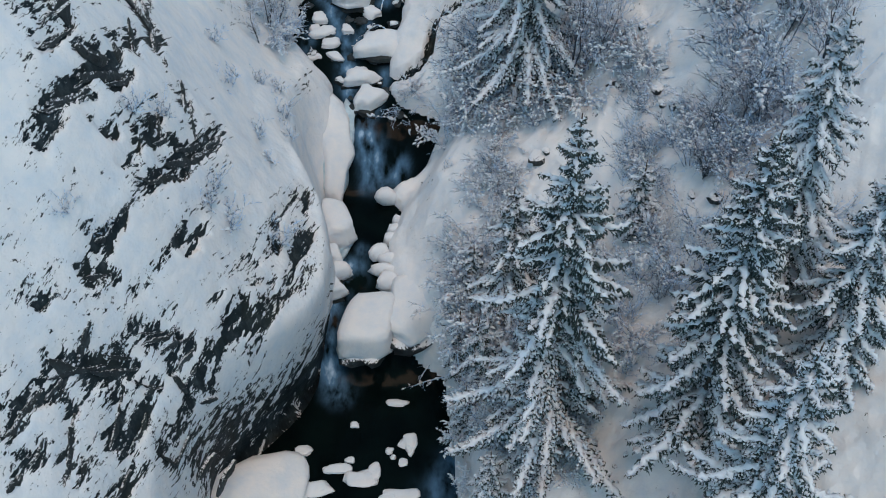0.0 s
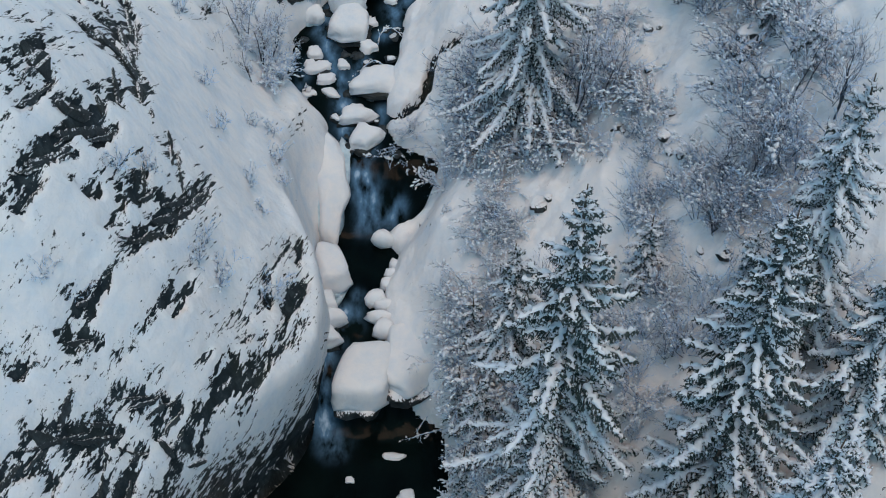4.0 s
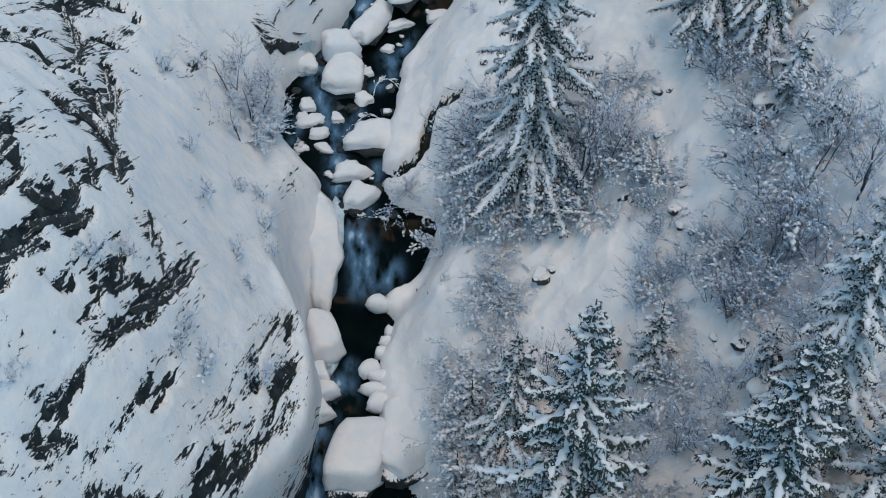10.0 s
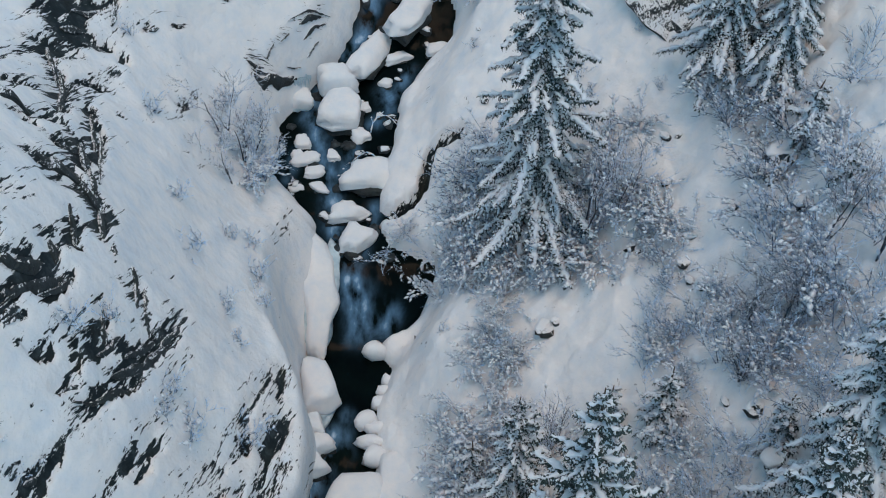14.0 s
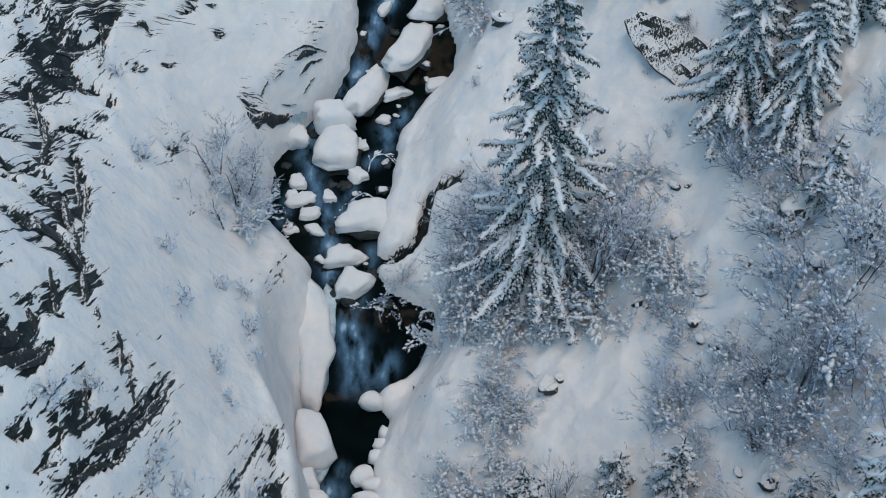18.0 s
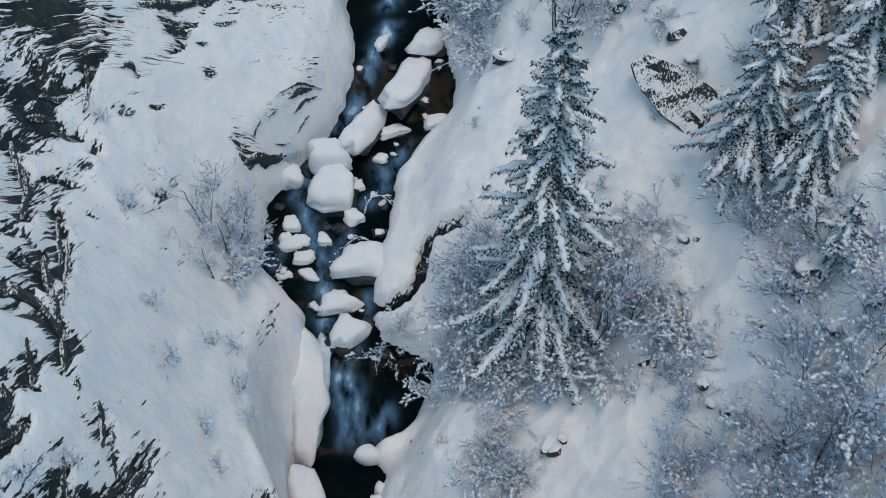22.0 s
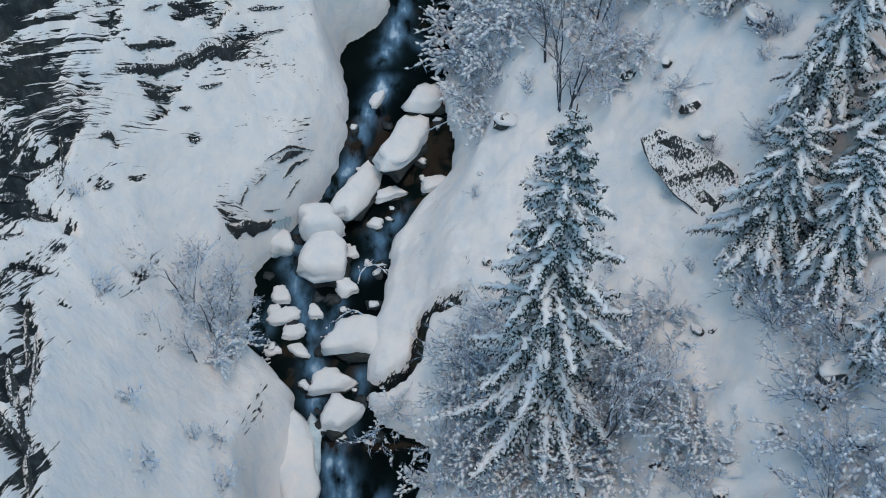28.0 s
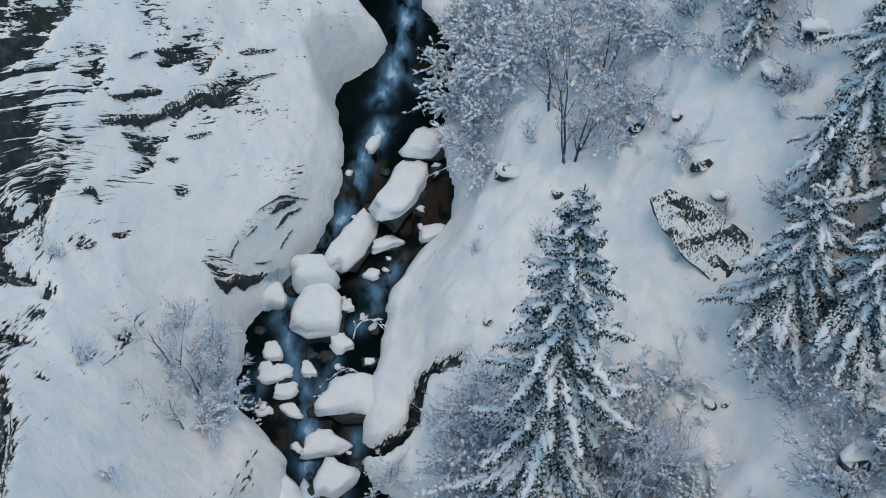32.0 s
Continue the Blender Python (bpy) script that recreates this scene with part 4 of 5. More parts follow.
under("snow_cap", block_mesh("snow_cap", 1.9, 5.7, 1.3, 33, [SNOW], 2.4, -0.05, 0.3, 0.12), curtain, pose(0, 0.1, 0.45), "thin snow over the ice")
snow_boulder(-6.25, 66.9, 2.1, 1.4, 2.1, 8, 26, "flat snow-capped block leaning on a larger boulder", edge=3.6, taper=0.15)
snow_boulder(-8.3, 66.2, 1.2, 1.3, 1.1, 0, 24, "blue ice lump below an overhang", ice=True)
snow_boulder(-1.7, 43.0, 2.6, 4.2, 1.9, 10, 25, "smooth snow shelf over the edge of the pool", edge=3.4, taper=0.15)

# bare wet stones between the boulders
rng = random.Random(611)
for i in range(46):
    y = rng.uniform(54.5, 73)
    lo, hi = float(edge_l(y)) + 0.3, float(edge_r(y)) - 0.3
    x, w = rng.uniform(lo, hi), rng.uniform(0.35, 0.9)
    st = tagged(new("wet_stone", block_mesh("wet_stone", w, w * rng.uniform(0.6, 1.1), w * 0.6, 400 + i, [WET_ROCK], 2.6, 0.2, 0.0, 0.16, 2)), "bare black wet stone in the running stream", "stone", "wet stones in the stream")
    st.matrix_world = pose(x, y, float(bed(y)) - 0.35 * w, 0, 0, rng.uniform(0, 180))
    if rng.random() < 0.55:
        under("snow_cap", block_mesh("snow_cap", w * 0.7, w * 0.5, w * 0.25, 500 + i, [SNOW], 2.4, 0.1, 0.0, 0.16, 2), st, pose(0, 0.05, w * 0.45))

# cushions of snow along the right bank and floes on the lower pool
for x, y, w, d, h, s in ((-3.5, 51.3, 1.2, 1.0, 0.9, 7), (-2.75, 49.5, 0.7, 0.7, 0.55, 1), (-2.9, 48.8, 0.75, 0.7, 0.55, 2), (-3.15, 48.1, 0.8, 0.7, 0.55, 6), (-3.8, 47.0, 1.2, 1.0, 0.7, 3), (-3.2, 46.5, 1.2, 0.7, 0.6, 10), (-3.5, 45.7, 1.5, 0.7, 0.65, 4), (-3.2, 44.9, 1.4, 1.0, 0.8, 5),
                         (-2.4, 44.3, 1.2, 0.9, 0.9, 8), (-2.9, 43.4, 0.8, 0.8, 0.8, 11), (-3.0, 42.5, 0.8, 0.9, 0.9, 12), (-7.0, 43.4, 0.6, 1.2, 0.7, 9)):
    c = tagged(new("snow_cushion", block_mesh("snow_cushion", w, d, h * 1.5, 70 + s, [SNOW], 2.4, 0.1, 0.0, 0.10, 2)), "round cushion of snow at the water's edge", "snow", "snow cushions along the bank")
    c.location = (x, y, float(bed(y)) - 0.1)
for x, y, w, d, s in ((-2.6, 38.6, 1.3, 0.5, 1), (-4.94, 37.15, 0.6, 0.45, 2), (-1.9, 36.1, 1.1, 0.9, 3), (-1.75, 35.7, 0.6, 1.0, 4), (-7.7, 35.5, 1.1, 0.6, 5), (-5.7, 34.3, 1.5, 0.6, 6), (-4.4, 33.8, 1.7, 1.0, 7), (-3.9, 34.1, 0.8, 1.2, 8),
                      (-2.93, 35.5, 0.45, 0.45, 9), (-2.2, 34.8, 0.45, 0.5, 10), (-6.8, 33.2, 1.6, 1.0, 11), (-2.2, 32.8, 1.8, 0.8, 12), (-8.4, 34.9, 1.2, 0.9, 13), (-8.0, 33.0, 1.6, 1.2, 14), (-5.1, 34.9, 0.5, 0.4, 15), (-3.0, 32.6, 0.9, 0.9, 16), (-2.7, 35.1, 0.3, 0.3, 17)):
    c = tagged(new("ice_floe", pillow("ice_floe", w * 0.55, d * 0.55, 0.16, 90 + s, [SNOW], 0.22, 0.3)), "flat snow-covered ice floe on black water", "ice", "ice floes on the pool")
    c.location = (x, y, float(bed(y)) - 0.03)
c = tagged(new("snow_bank", pillow("snow_bank", 2.9, 2.6, 0.9, 120, [SNOW], 0.14)), "low snow bank at the foot of the rock wall", "snow")
c.location = (-9.9, 32.6, float(bed(33)) - 0.2)


# ---- rock ledges ----
def rock_mesh(name, lx, ly, lz, seed, level=2, sharp=0.35):
    bm = bmesh.new()
    bmesh.ops.create_icosphere(bm, subdivisions=level, radius=1.0)
    for v in bm.verts:
        c = v.co.copy()
        o = Vector((seed * 1.3, seed * 2.9, seed * 0.7))
        k = 1 + sharp * noise.noise(c * 1.4 + o) + 0.6 * sharp * noise.cell(c * 1.9 + o) * 0.5
        v.co = (c.x * lx * k, c.y * ly * k, c.z * lz * k)
    me = bpy.data.meshes.new(name)
    bm.to_mesh(me)
    bm.free()
    me.materials.append(ROCK)
    return me


def ledge(x1, y1, x2, y2, thick, seed, slim=True):
    """A ledge of dark rock along a line on the wall: a steep face under a smooth rim, ragged below."""
    rng = random.Random(seed)
    d = Vector((x2 - x1, y2 - y1))
    if slim:
        thick = thick * 0.85 if thick < 0.5 else 0.3 + 0.25 * thick
    n = max(6, min(60, int(d.length / 0.09) + 3))
    fine = min(1.0, 0.22 / thick)
    V, F, ring = [], [], 6
    base = Vector((x1, y1, ground_z(x1, y1)))
    e = 0.3
    mx, my = (x1 + x2) / 2, (y1 + y2) / 2
    nrm = Vector((ground_z(mx - e, my) - ground_z(mx + e, my), ground_z(mx, my - e) - ground_z(mx, my + e), 2 * e)).normalized()
    along = Vector((x2 - x1, y2 - y1, ground_z(x2, y2) - ground_z(x1, y1))).normalized()
    up = nrm.cross(along).normalized()
    up = -up if up.z < 0 else up
    for i in range(n + 1):
        u = i / n
        s = u * d.length
        x, y = x1 + d.x * u, y1 + d.y * u
        ends = math.sin(math.pi * min(1, max(0, u * 0.96 + 0.02))) ** 0.6
        low = thick * ends * max(0.12, 0.58 + 0.7 * n3(s * 1.1, seed, 0) + fine * (0.6 * n3(s * 3.7, seed, 4) + 0.5 * n3(s * 9, seed, 7)))
        top = thick * ends * (0.28 + 0.45 * n3(s * 0.9, seed, 9) + fine * (0.3 * n3(s * 4.0, seed, 3) + 0.25 * n3(s * 10, seed, 2)))
        out = 0.22 * thick * ends * (1 + 0.7 * n3(s * 2.3, seed, 5))
        p = Vector((x, y, ground_z(x, y))) - base + nrm * 0.04 + up * (0.3 * thick * n3(s * 0.8, seed, 12))
        for ot, on in ((-low * 1.05, -0.25 * thick), (-low, 0.05), (-low * 0.55, out * rng.uniform(0.5, 0.9)), (0.0, out), (top, out * rng.uniform(0.4, 0.8)), (top * 1.1, -0.25 * thick)):
            V.append(tuple(p + up * ot + nrm * on))
    for i in range(n):
        for q in range(ring):
            a, b = i * ring + q, i * ring + (q + 1) % ring
            F.append((a, b, b + ring, a + ring))
    F.append(tuple(range(ring - 1, -1, -1)))
    F.append(tuple(n * ring + q for q in range(ring)))
    ob = tagged(new("rock_ledge", mesh_of("rock_ledge", V, F, [LEDGE_ROCK], smooth=False)), "dark rock ledge showing through snow on the wall", "rock", "rock ledges on the left wall")
    ob.location = base


for i, ends in enumerate(LEDGES):
    if (ends[4] > 0.26 or ends[1] > 60 or ends[1] < 33) and not (ends[2] > -9.8 and 33 < ends[1] < 47) and not (ends[2] > -10.9 and ends[1] < 35.5):
        ledge(*ends, 700 + i)
ledge(-10.6, 64.4, -8.7, 66.4, 0.9, 901, False)
ledge(-12.9, 68.9, -10.0, 72.6, 0.95, 902, False)
ledge(-14.9, 66.9, -12.6, 69.1, 0.6, 903, False)
ledge(-13.2, 71.2, -11.9, 72.4, 0.7, 904, False)
for i, ends in enumerate(((-16.0, 46.1, -14.7, 46.5, 0.9), (-18.7, 49.0, -17.1, 49.2, 0.9), (-16.6, 40.9, -15.8, 40.4, 1.0), (-15.5, 39.8, -14.7, 40.8, 0.8), (-15.5, 38.5, -14.1, 41.1, 0.5), (-16.2, 36.7, -14.9, 38.6, 0.5))):
    ledge(*ends, 910 + i, False)


# ---- stones on the right slope ----
def stone(x, y, w, d, h, turn, seed, label="dark stone half buried in snow"):
    ob = tagged(new("stone", rock_mesh("stone", w / 2, d / 2, h / 2, seed, 2, 0.5)), label, "stone", "stones on the right slope")
    ob.matrix_world = pose(x, y, ground_z(x, y) + h * 0.12, 0, 0, turn)
    c = under("snow_cap", pillow("snow_cap", w * 0.5, d * 0.45, h * 0.24, seed + 7, [SNOW], 0.12), ob, pose(0, 0.2 * d, h * 0.2))
    return ob


for i, (x, y, w) in enumerate(((5.2, 47.5, 0.9), (5.7, 47.7, 0.5), (11.2, 47.5, 0.6), (11.0, 54.2, 0.6), (11.5, 54.1, 0.4), (3.4, 68.4, 1.2), (9.0, 67.2, 0.9), (5.7, 66.1, 0.7), (13.8, 65.3, 1.4), (11.7, 61.8, 0.8),
                               (11.2, 63.5, 1.0), (10.5, 66.3, 0.6), (11.9, 46.2, 0.7), (12.2, 46.0, 0.4), (10.8, 52.1, 0.5), (9.2, 49.7, 0.6), (9.5, 49.5, 0.4), (9.9, 52.3, 0.5), (13.3, 49.0, 0.6), (11.4, 46.7, 0.5), (15.2, 66.0, 1.2),
                               (10.9, 54.3, 0.5), (11.5, 48.7, 0.6), (15.2, 50.1, 1.3), (15.6, 47.4, 1.0), (14.7, 49.5, 1.1), (12.0, 40.2, 0.5), (12.9, 39.2, 0.8), (13.7, 37.0, 1.8), (8.6, 30.2, 0.3), (9.3, 30.6, 0.3), (7.6, 30.1, 0.35), (8.1, 29.8, 0.3), (2.5, 61.4, 0.5), (3.4, 60.6, 0.35), (2.2, 66.4, 0.3), (4.4, 63.6, 0.35))):
    rng = random.Random(i)
    stone(x, y, w * rng.uniform(0.8, 1.2), w * rng.uniform(0.6, 0.9), w * rng.uniform(0.6, 0.9), rng.uniform(0, 180), 200 + i)


def rock_slab():
    """The slanting slab beside the spruces: a bare flecked face under a roof of snow."""
    out = Vector((-0.45, -0.55, 0.70)).normalized()
    run = Vector((0.60, -0.78, -0.23)).normalized()
    side = out.cross(run).normalized()
    mid = Vector((10.9, 60.4, 4.35))
    rim = ((-2.3, -0.5), (-2.1, 0.3), (-0.4, 1.0), (1.3, 1.2), (1.9, 0.7), (1.8, -0.8), (0.2, -1.0), (-1.4, -0.9))
    bm = bmesh.new()
    rings = []
    for back, grow_ in ((0.0, 1.1), (0.08, 1.15), (0.7, 1.15), (1.6, 1.0)):
        rings.append([bm.verts.new(mid + run * (u * grow_) + side * (w * grow_) - out * back) for u, w in rim])
    for r0, r1 in zip(rings, rings[1:]):
        for i in range(len(rim)):
            j = (i + 1) % len(rim)
            bm.faces.new((r0[j], r0[i], r1[i], r1[j]))
    bm.faces.new(rings[0])
    bm.faces.new(rings[-1][::-1])
    bmesh.ops.triangulate(bm, faces=bm.faces[:])
    bmesh.ops.subdivide_edges(bm, edges=bm.edges[:], cuts=4, use_grid_fill=True)
    bmesh.ops.recalc_face_normals(bm, faces=bm.faces[:])
    for v in bm.verts:
        p = v.co.copy()
        v.co = p + out * (0.16 * noise.noise(p * 1.6) + 0.10 * noise.noise(Vector((p.dot(side) * 5, p.dot(run) * 1.2, 0)))) + side * 0.08 * noise.noise(p * 2.5 + Vector((5, 0, 0)))
    me = bpy.data.meshes.new("rock_slab")
    bm.to_mesh(me)
    bm.free()
    me.materials.append(SLAB_ROCK)
    ob = tagged(new("rock_slab", me), "big slanting grey rock slab with a snow roof", "rock")
    under("snow_roof", pillow("snow_roof", 0.8, 2.2, 0.6, 300, [SNOW], 0.12), ob, pose(12.0, 61.1, 4.0, -8, 12, 37), "smooth snow roof")


rock_slab()


# ---- bare shrubs and saplings ----
def tube(V, F, a, b, r0, r1, sides=3):
    d = (b - a).normalized()
    s = d.cross(Vector((0.3, 0.2, 1))).normalized()
    t = s.cross(d)
    k = len(V)
    for p, r in ((a, r0), (b, r1)):
        for i in range(sides):
            w = 2 * math.pi * i / sides
            V.append(tuple(p + r * (math.cos(w) * s + math.sin(w) * t)))
    for i in range(sides):
        j = (i + 1) % sides
        F.append((k + i, k + j, k + sides + j, k + sides + i))


def clump(rng, SV, SF, p, d, size):
    """A lump of snow caught on a twig."""
    ln = size * rng.uniform(1.6, 4.5)
    spindle(SV, SF, np.array(p) + (0, 0, 0.3 * size), np.array(p + d * ln) + (rng.uniform(-.3, .3) * size, rng.uniform(-.3, .3) * size, 0.2 * size), size, flat=0.75, sides=4, up=0.15 * size)


def grow(rng, V, F, SV, SF, p, d, ln, r, depth, snow, sag):
    """One limb and the twigs on it."""
    if not depth:
        for i in range(2):
            e = (d + Vector((rng.uniform(-1, 1), rng.uniform(-1, 1), rng.uniform(-1, 1))) * 0.45 + Vector((0, 0, -sag * 0.2))).normalized()
            q = p + e * ln * rng.uniform(0.6, 1.0)
            k, w = len(V), max(r, 0.009)
            side = e.cross(Vector((0.3, 0.2, 1))).normalized() * w
            V.extend((tuple(p + side), tuple(p - side * 0.5 + Vector((0, 0, w))), tuple(p - side * 0.5 - Vector((0, 0, w))), tuple(q)))
            F.extend(((k, k + 1, k + 3), (k + 1, k + 2, k + 3), (k + 2, k, k + 3)))
        if rng.random() < snow * 0.5:
            clump(rng, SV, SF, p + d * ln * rng.uniform(0, 0.6), d, rng.uniform(0.03, 0.075) * (1.15 if snow > 1 else 1))
        return
    n = 4
    for i in range(n):
        d = (d + Vector((rng.uniform(-1, 1), rng.uniform(-1, 1), rng.uniform(-1, 1))) * 0.2 + Vector((0, 0, -sag * 0.12))).normalized()
        q = p + d * ln / n
        ra, rb = r * (1 - 0.7 * i / n), r * (1 - 0.7 * (i + 1) / n)
        tube(V, F, p, q, max(ra, 0.009), max(rb, 0.008), 5 if r > 0.05 else 3)
        if rng.random() < snow * 0.55:
            clump(rng, SV, SF, p.lerp(q, rng.random()), d, rng.uniform(0.035, 0.09) * (1.2 if snow > 1 else 1) + 0.5 * r)
        p = q
        for k in range(rng.randint(1, 2)):
            side = Vector((rng.uniform(-1, 1), rng.uniform(-1, 1), rng.uniform(-0.5, 0.9)))
            grow(rng, V, F, SV, SF, p, (d * 0.8 + side * 0.8).normalized(), ln * rng.uniform(0.35, 0.6), rb * 0.62, depth - 1, snow, sag)


def shrub_meshes(name, seed, stems, height, r, depth, snow, spread, sag, mat):
    rng = random.Random(seed)
    V, F, SV, SF = [], [], [], []
    for i in range(stems):
        a = rng.uniform(0, 2 * math.pi)
        lean = spread * rng.uniform(0.3, 1)
        d = Vector((math.cos(a) * lean, math.sin(a) * lean, 1)).normalized()
        p = Vector((math.cos(a), math.sin(a), 0)) * rng.uniform(0, 0.25)
        grow(rng, V, F, SV, SF, p - d * 0.2, d, height * rng.uniform(0.6, 1.05), r, depth, snow, sag)
    return mesh_of(name, V, F, [mat], smooth=False), mesh_of("twig_snow", SV, SF, [SHADE_BLUE_SNOW])


KINDS = {
    "thicket": [shrub_meshes("stems", 400 + i, 7, 2.2, 0.024, 2, 0.3, 0.9, 0.3, TWIG_BARK) for i in range(3)],
    "clotted": [shrub_meshes("stems", 410 + i, 10, 1.7, 0.026, 2, 1.2, 1.2, 1.1, TWIG_BARK) for i in range(3)],
    "upright": [shrub_meshes("stems", 420 + i, 12, 2.6, 0.03, 2, 0.12, 0.45, 0.0, STEM_BARK) for i in range(2)],
    "sapling": [shrub_meshes("stems", 430 + i, 2, 5.2, 0.07, 3, 0.12, 0.35, 0.05, STEM_BARK) for i in range(3)],
    "hoar": [shrub_meshes("stems", 450 + i, 10, 1.6, 0.018, 2, 0.22, 1.2, 0.25, TWIG_BARK) for i in range(4)],
    "hoar_tree": [shrub_meshes("stems", 460 + i, 2, 5.0, 0.07, 3, 0.22, 0.4, -0.1, STEM_BARK) for i in range(3)],
    "tuft": [shrub_meshes("stems", 440 + i, 5, 1.1, 0.018, 2, 0.2, 1.0, 0.2, TWIG_BARK) for i in range(2)],
}
SHRUB_WORDS = {
    "thicket": ("bare shrub with rime on its fine twigs", "frosted shrubs"), "clotted": ("drooping shrub loaded with clumps of snow", "snow-loaded shrubs"),
    "upright": ("bare upright shrub with dark stems", "upright shrubs"), "sapling": ("bare young tree with frosted twigs", "bare saplings"), "hoar": ("low bush of fine twigs white with hoar frost", "hoar-frosted bushes"), "hoar_tree": ("small bare tree with dark stems and frosted twigs", "bare saplings"), "tuft": ("small frosted tuft of twigs in the snow", "twig tufts"),
}


def shrub(kind, x, y, size=1.0, seed=0, lean=(0, 0)):
    rng = random.Random(seed + int(x * 31 + y * 17))
    stems, load = rng.choice(KINDS[kind])
    words, group = SHRUB_WORDS[kind]
    ob = tagged(new("sapling" if kind in ("sapling", "hoar_tree") else "shrub", stems), words, "tree" if kind in ("sapling", "hoar_tree") else "shrub", group)
    s = size * rng.uniform(0.9, 1.1)
    ob.matrix_world = Matrix.Translation((x, y, ground_z(x, y) - 0.05)) @ pose(0, 0, 0, lean[0], lean[1], 0) @ pose(0, 0, 0, 0, 0, rng.uniform(0, 360)) @ Matrix.Diagonal((s, s, s, 1))
    tagged(under("snow", load, ob, label="clumps of snow"), kind="stuff")
    return ob


# right slope, from the lower end up; lanes of open snow run between the bushes
LANES = ((6.0, 48.4, 4.2, 2.3), (5.6, 45.0, 2.5, 1.5), (9.0, 62.5, 1.8, 5.0), (10.9, 56.5, 1.7, 3.6), (11.6, 52.5, 0.9, 2.0), (4.0, 63.0, 5.5, 5.5), (12.2, 49.0, 1.3, 4.0), (4.0, 50.4, 2.0, 1.0), (7.2, 47.9, 2.0, 1.0), (12.3, 40.6, 1.3, 1.1), (8.5, 31.0, 1.7, 3.4), (11.8, 50.0, 0.6, 0.8), (10.9, 60.4, 2.2, 2.4), (-0.6, 47.0, 2.2, 4.0))


def open_snow(x, y):
    return any(((x - lx) / rx) ** 2 + ((y - ly) / ry) ** 2 < 1 for lx, ly, rx, ry in LANES)


for x, y, s in ((8.7, 36.4, 1.0), (8.8, 31.9, 0.8), (11.2, 36.1, 1.0), (10.2, 39.7, 0.9), (12.4, 42.7, 0.9), (10.6, 33.6, 0.7), (13.5, 39.9, 0.9), (14.5, 45.7, 1.3), (17.7, 44.4, 1.3), (13.6, 53.1, 1.1), (16.6, 47.3, 1.2), (18.0, 51.9, 1.0),
                (9.3, 43.6, 1.1), (14.1, 41.9, 1.2), (12.1, 42.1, 1.2), (16.0, 41.3, 1.4), (15.3, 39.5, 1.0), (16.8, 39.9, 1.2), (12.3, 36.2, 0.9), (10.9, 36.8, 1.1), (8.1, 51.6, 1.2), (9.0, 53.0, 1.2), (6.4, 50.6, 1.1), (7.0, 47.9, 0.8),
                (15.6, 43.0, 1.2), (12.0, 38.4, 1.2), (17.4, 42.2, 1.2)):
    if not open_snow(x, y):
        shrub("thicket", x, y, s)
for x, y, s in ((1.6, 37.8, 1.0), (1.0, 41.9, 1.1), (1.4, 34.3, 0.9), (2.3, 42.5, 1.2), (7.0, 31.9, 0.9), (1.3, 32.6, 0.9), (3.6, 46.7, 0.9), (7.7, 41.4, 1.1), (1.6, 54.8, 1.3), (2.0, 55.4, 1.2), (2.8, 54.6, 1.3), (1.4, 51.2, 1.0), (2.4, 46.8, 1.1),
                (6.3, 50.2, 1.0), (1.6, 44.3, 1.3), (0.8, 41.0, 1.1), (0.6, 44.1, 1.0), (10.5, 43.3, 1.0), (10.7, 38.7, 1.1), (1.6, 74.1, 1.4), (2.4, 70.9, 1.3), (1.4, 79.1, 1.3), (3.3, 75.1, 1.5), (5.1, 73.3, 1.5), (7.1, 71.8, 1.4), (12.1, 68.0, 1.2),
                (9.5, 67.8, 0.9), (8.5, 69.0, 1.0), (1.2, 81.7, 1.3), (13.5, 56.0, 1.0), (13.3, 54.4, 1.1), (1.2, 76.4, 1.4), (2.0, 72.6, 1.3), (3.0, 78.0, 1.4), (4.4, 76.6, 1.4), (6.0, 75.2, 1.4), (9.2, 52.0, 1.0), (3.0, 36.0, 1.0), (2.6, 33.6, 1.0), (3.4, 41.8, 1.0), (0.8, 53.8, 1.0), (10.6, 64.6, 0.7), (14.8, 50.6, 1.0), (15.4, 52.6, 1.0), (17.2, 49.2, 1.1)):
    shrub("clotted", x, y, s)
for x, y, s in ((5.2, 41.6, 1.2), (13.2, 43.6, 1.0), (12.6, 41.0, 0.9), (15.0, 42.6, 1.0), (11.8, 60.9, 0.4), (10.4, 36.4, 0.7)):
    shrub("upright", x, y, s)
for x, y, s in ((6.9, 51.3, 0.95), (15.9, 44.9, 0.8), (17.7, 43.6, 0.8), (6.0, 67.4, 1.0), (6.4, 67.3, 0.9), (5.4, 70.6, 0.9), (7.4, 70.4, 0.9), (14.2, 42.2, 0.6), (8.4, 51.2, 0.7)):
    shrub("sapling", x, y, s)

# left side
shrub("clotted", 11.0, 49.6, 1.1, 2)
shrub("clotted", 10.6, 50.5, 1.2, 3)
shrub("hoar", -2.4, 56.2, 1.0, 4, (45, 0))
shrub("clotted", -1.9, 56.4, 0.7, 6, (30, 0))
shrub("hoar_tree", -11.0, 56.5, 0.75, 3, (-8, -14))
shrub("hoar_tree", -11.5, 58.8, 0.9, 5, (-8, -10))
shrub("hoar_tree", -10.6, 58.4, 0.7, 8, (-6, 4))
shrub("hoar_tree", -10.4, 60.6, 0.6, 9, (-6, 8))
for x, y, s in ((-10.1, 58.8, 1.0), (-10.6, 61.8, 0.9), (-10.2, 60.2, 0.9), (-9.6, 58.2, 0.8), (-11.6, 61.6, 0.7), (-9.5, 62.6, 0.6)):
    shrub("hoar", x, y, s)
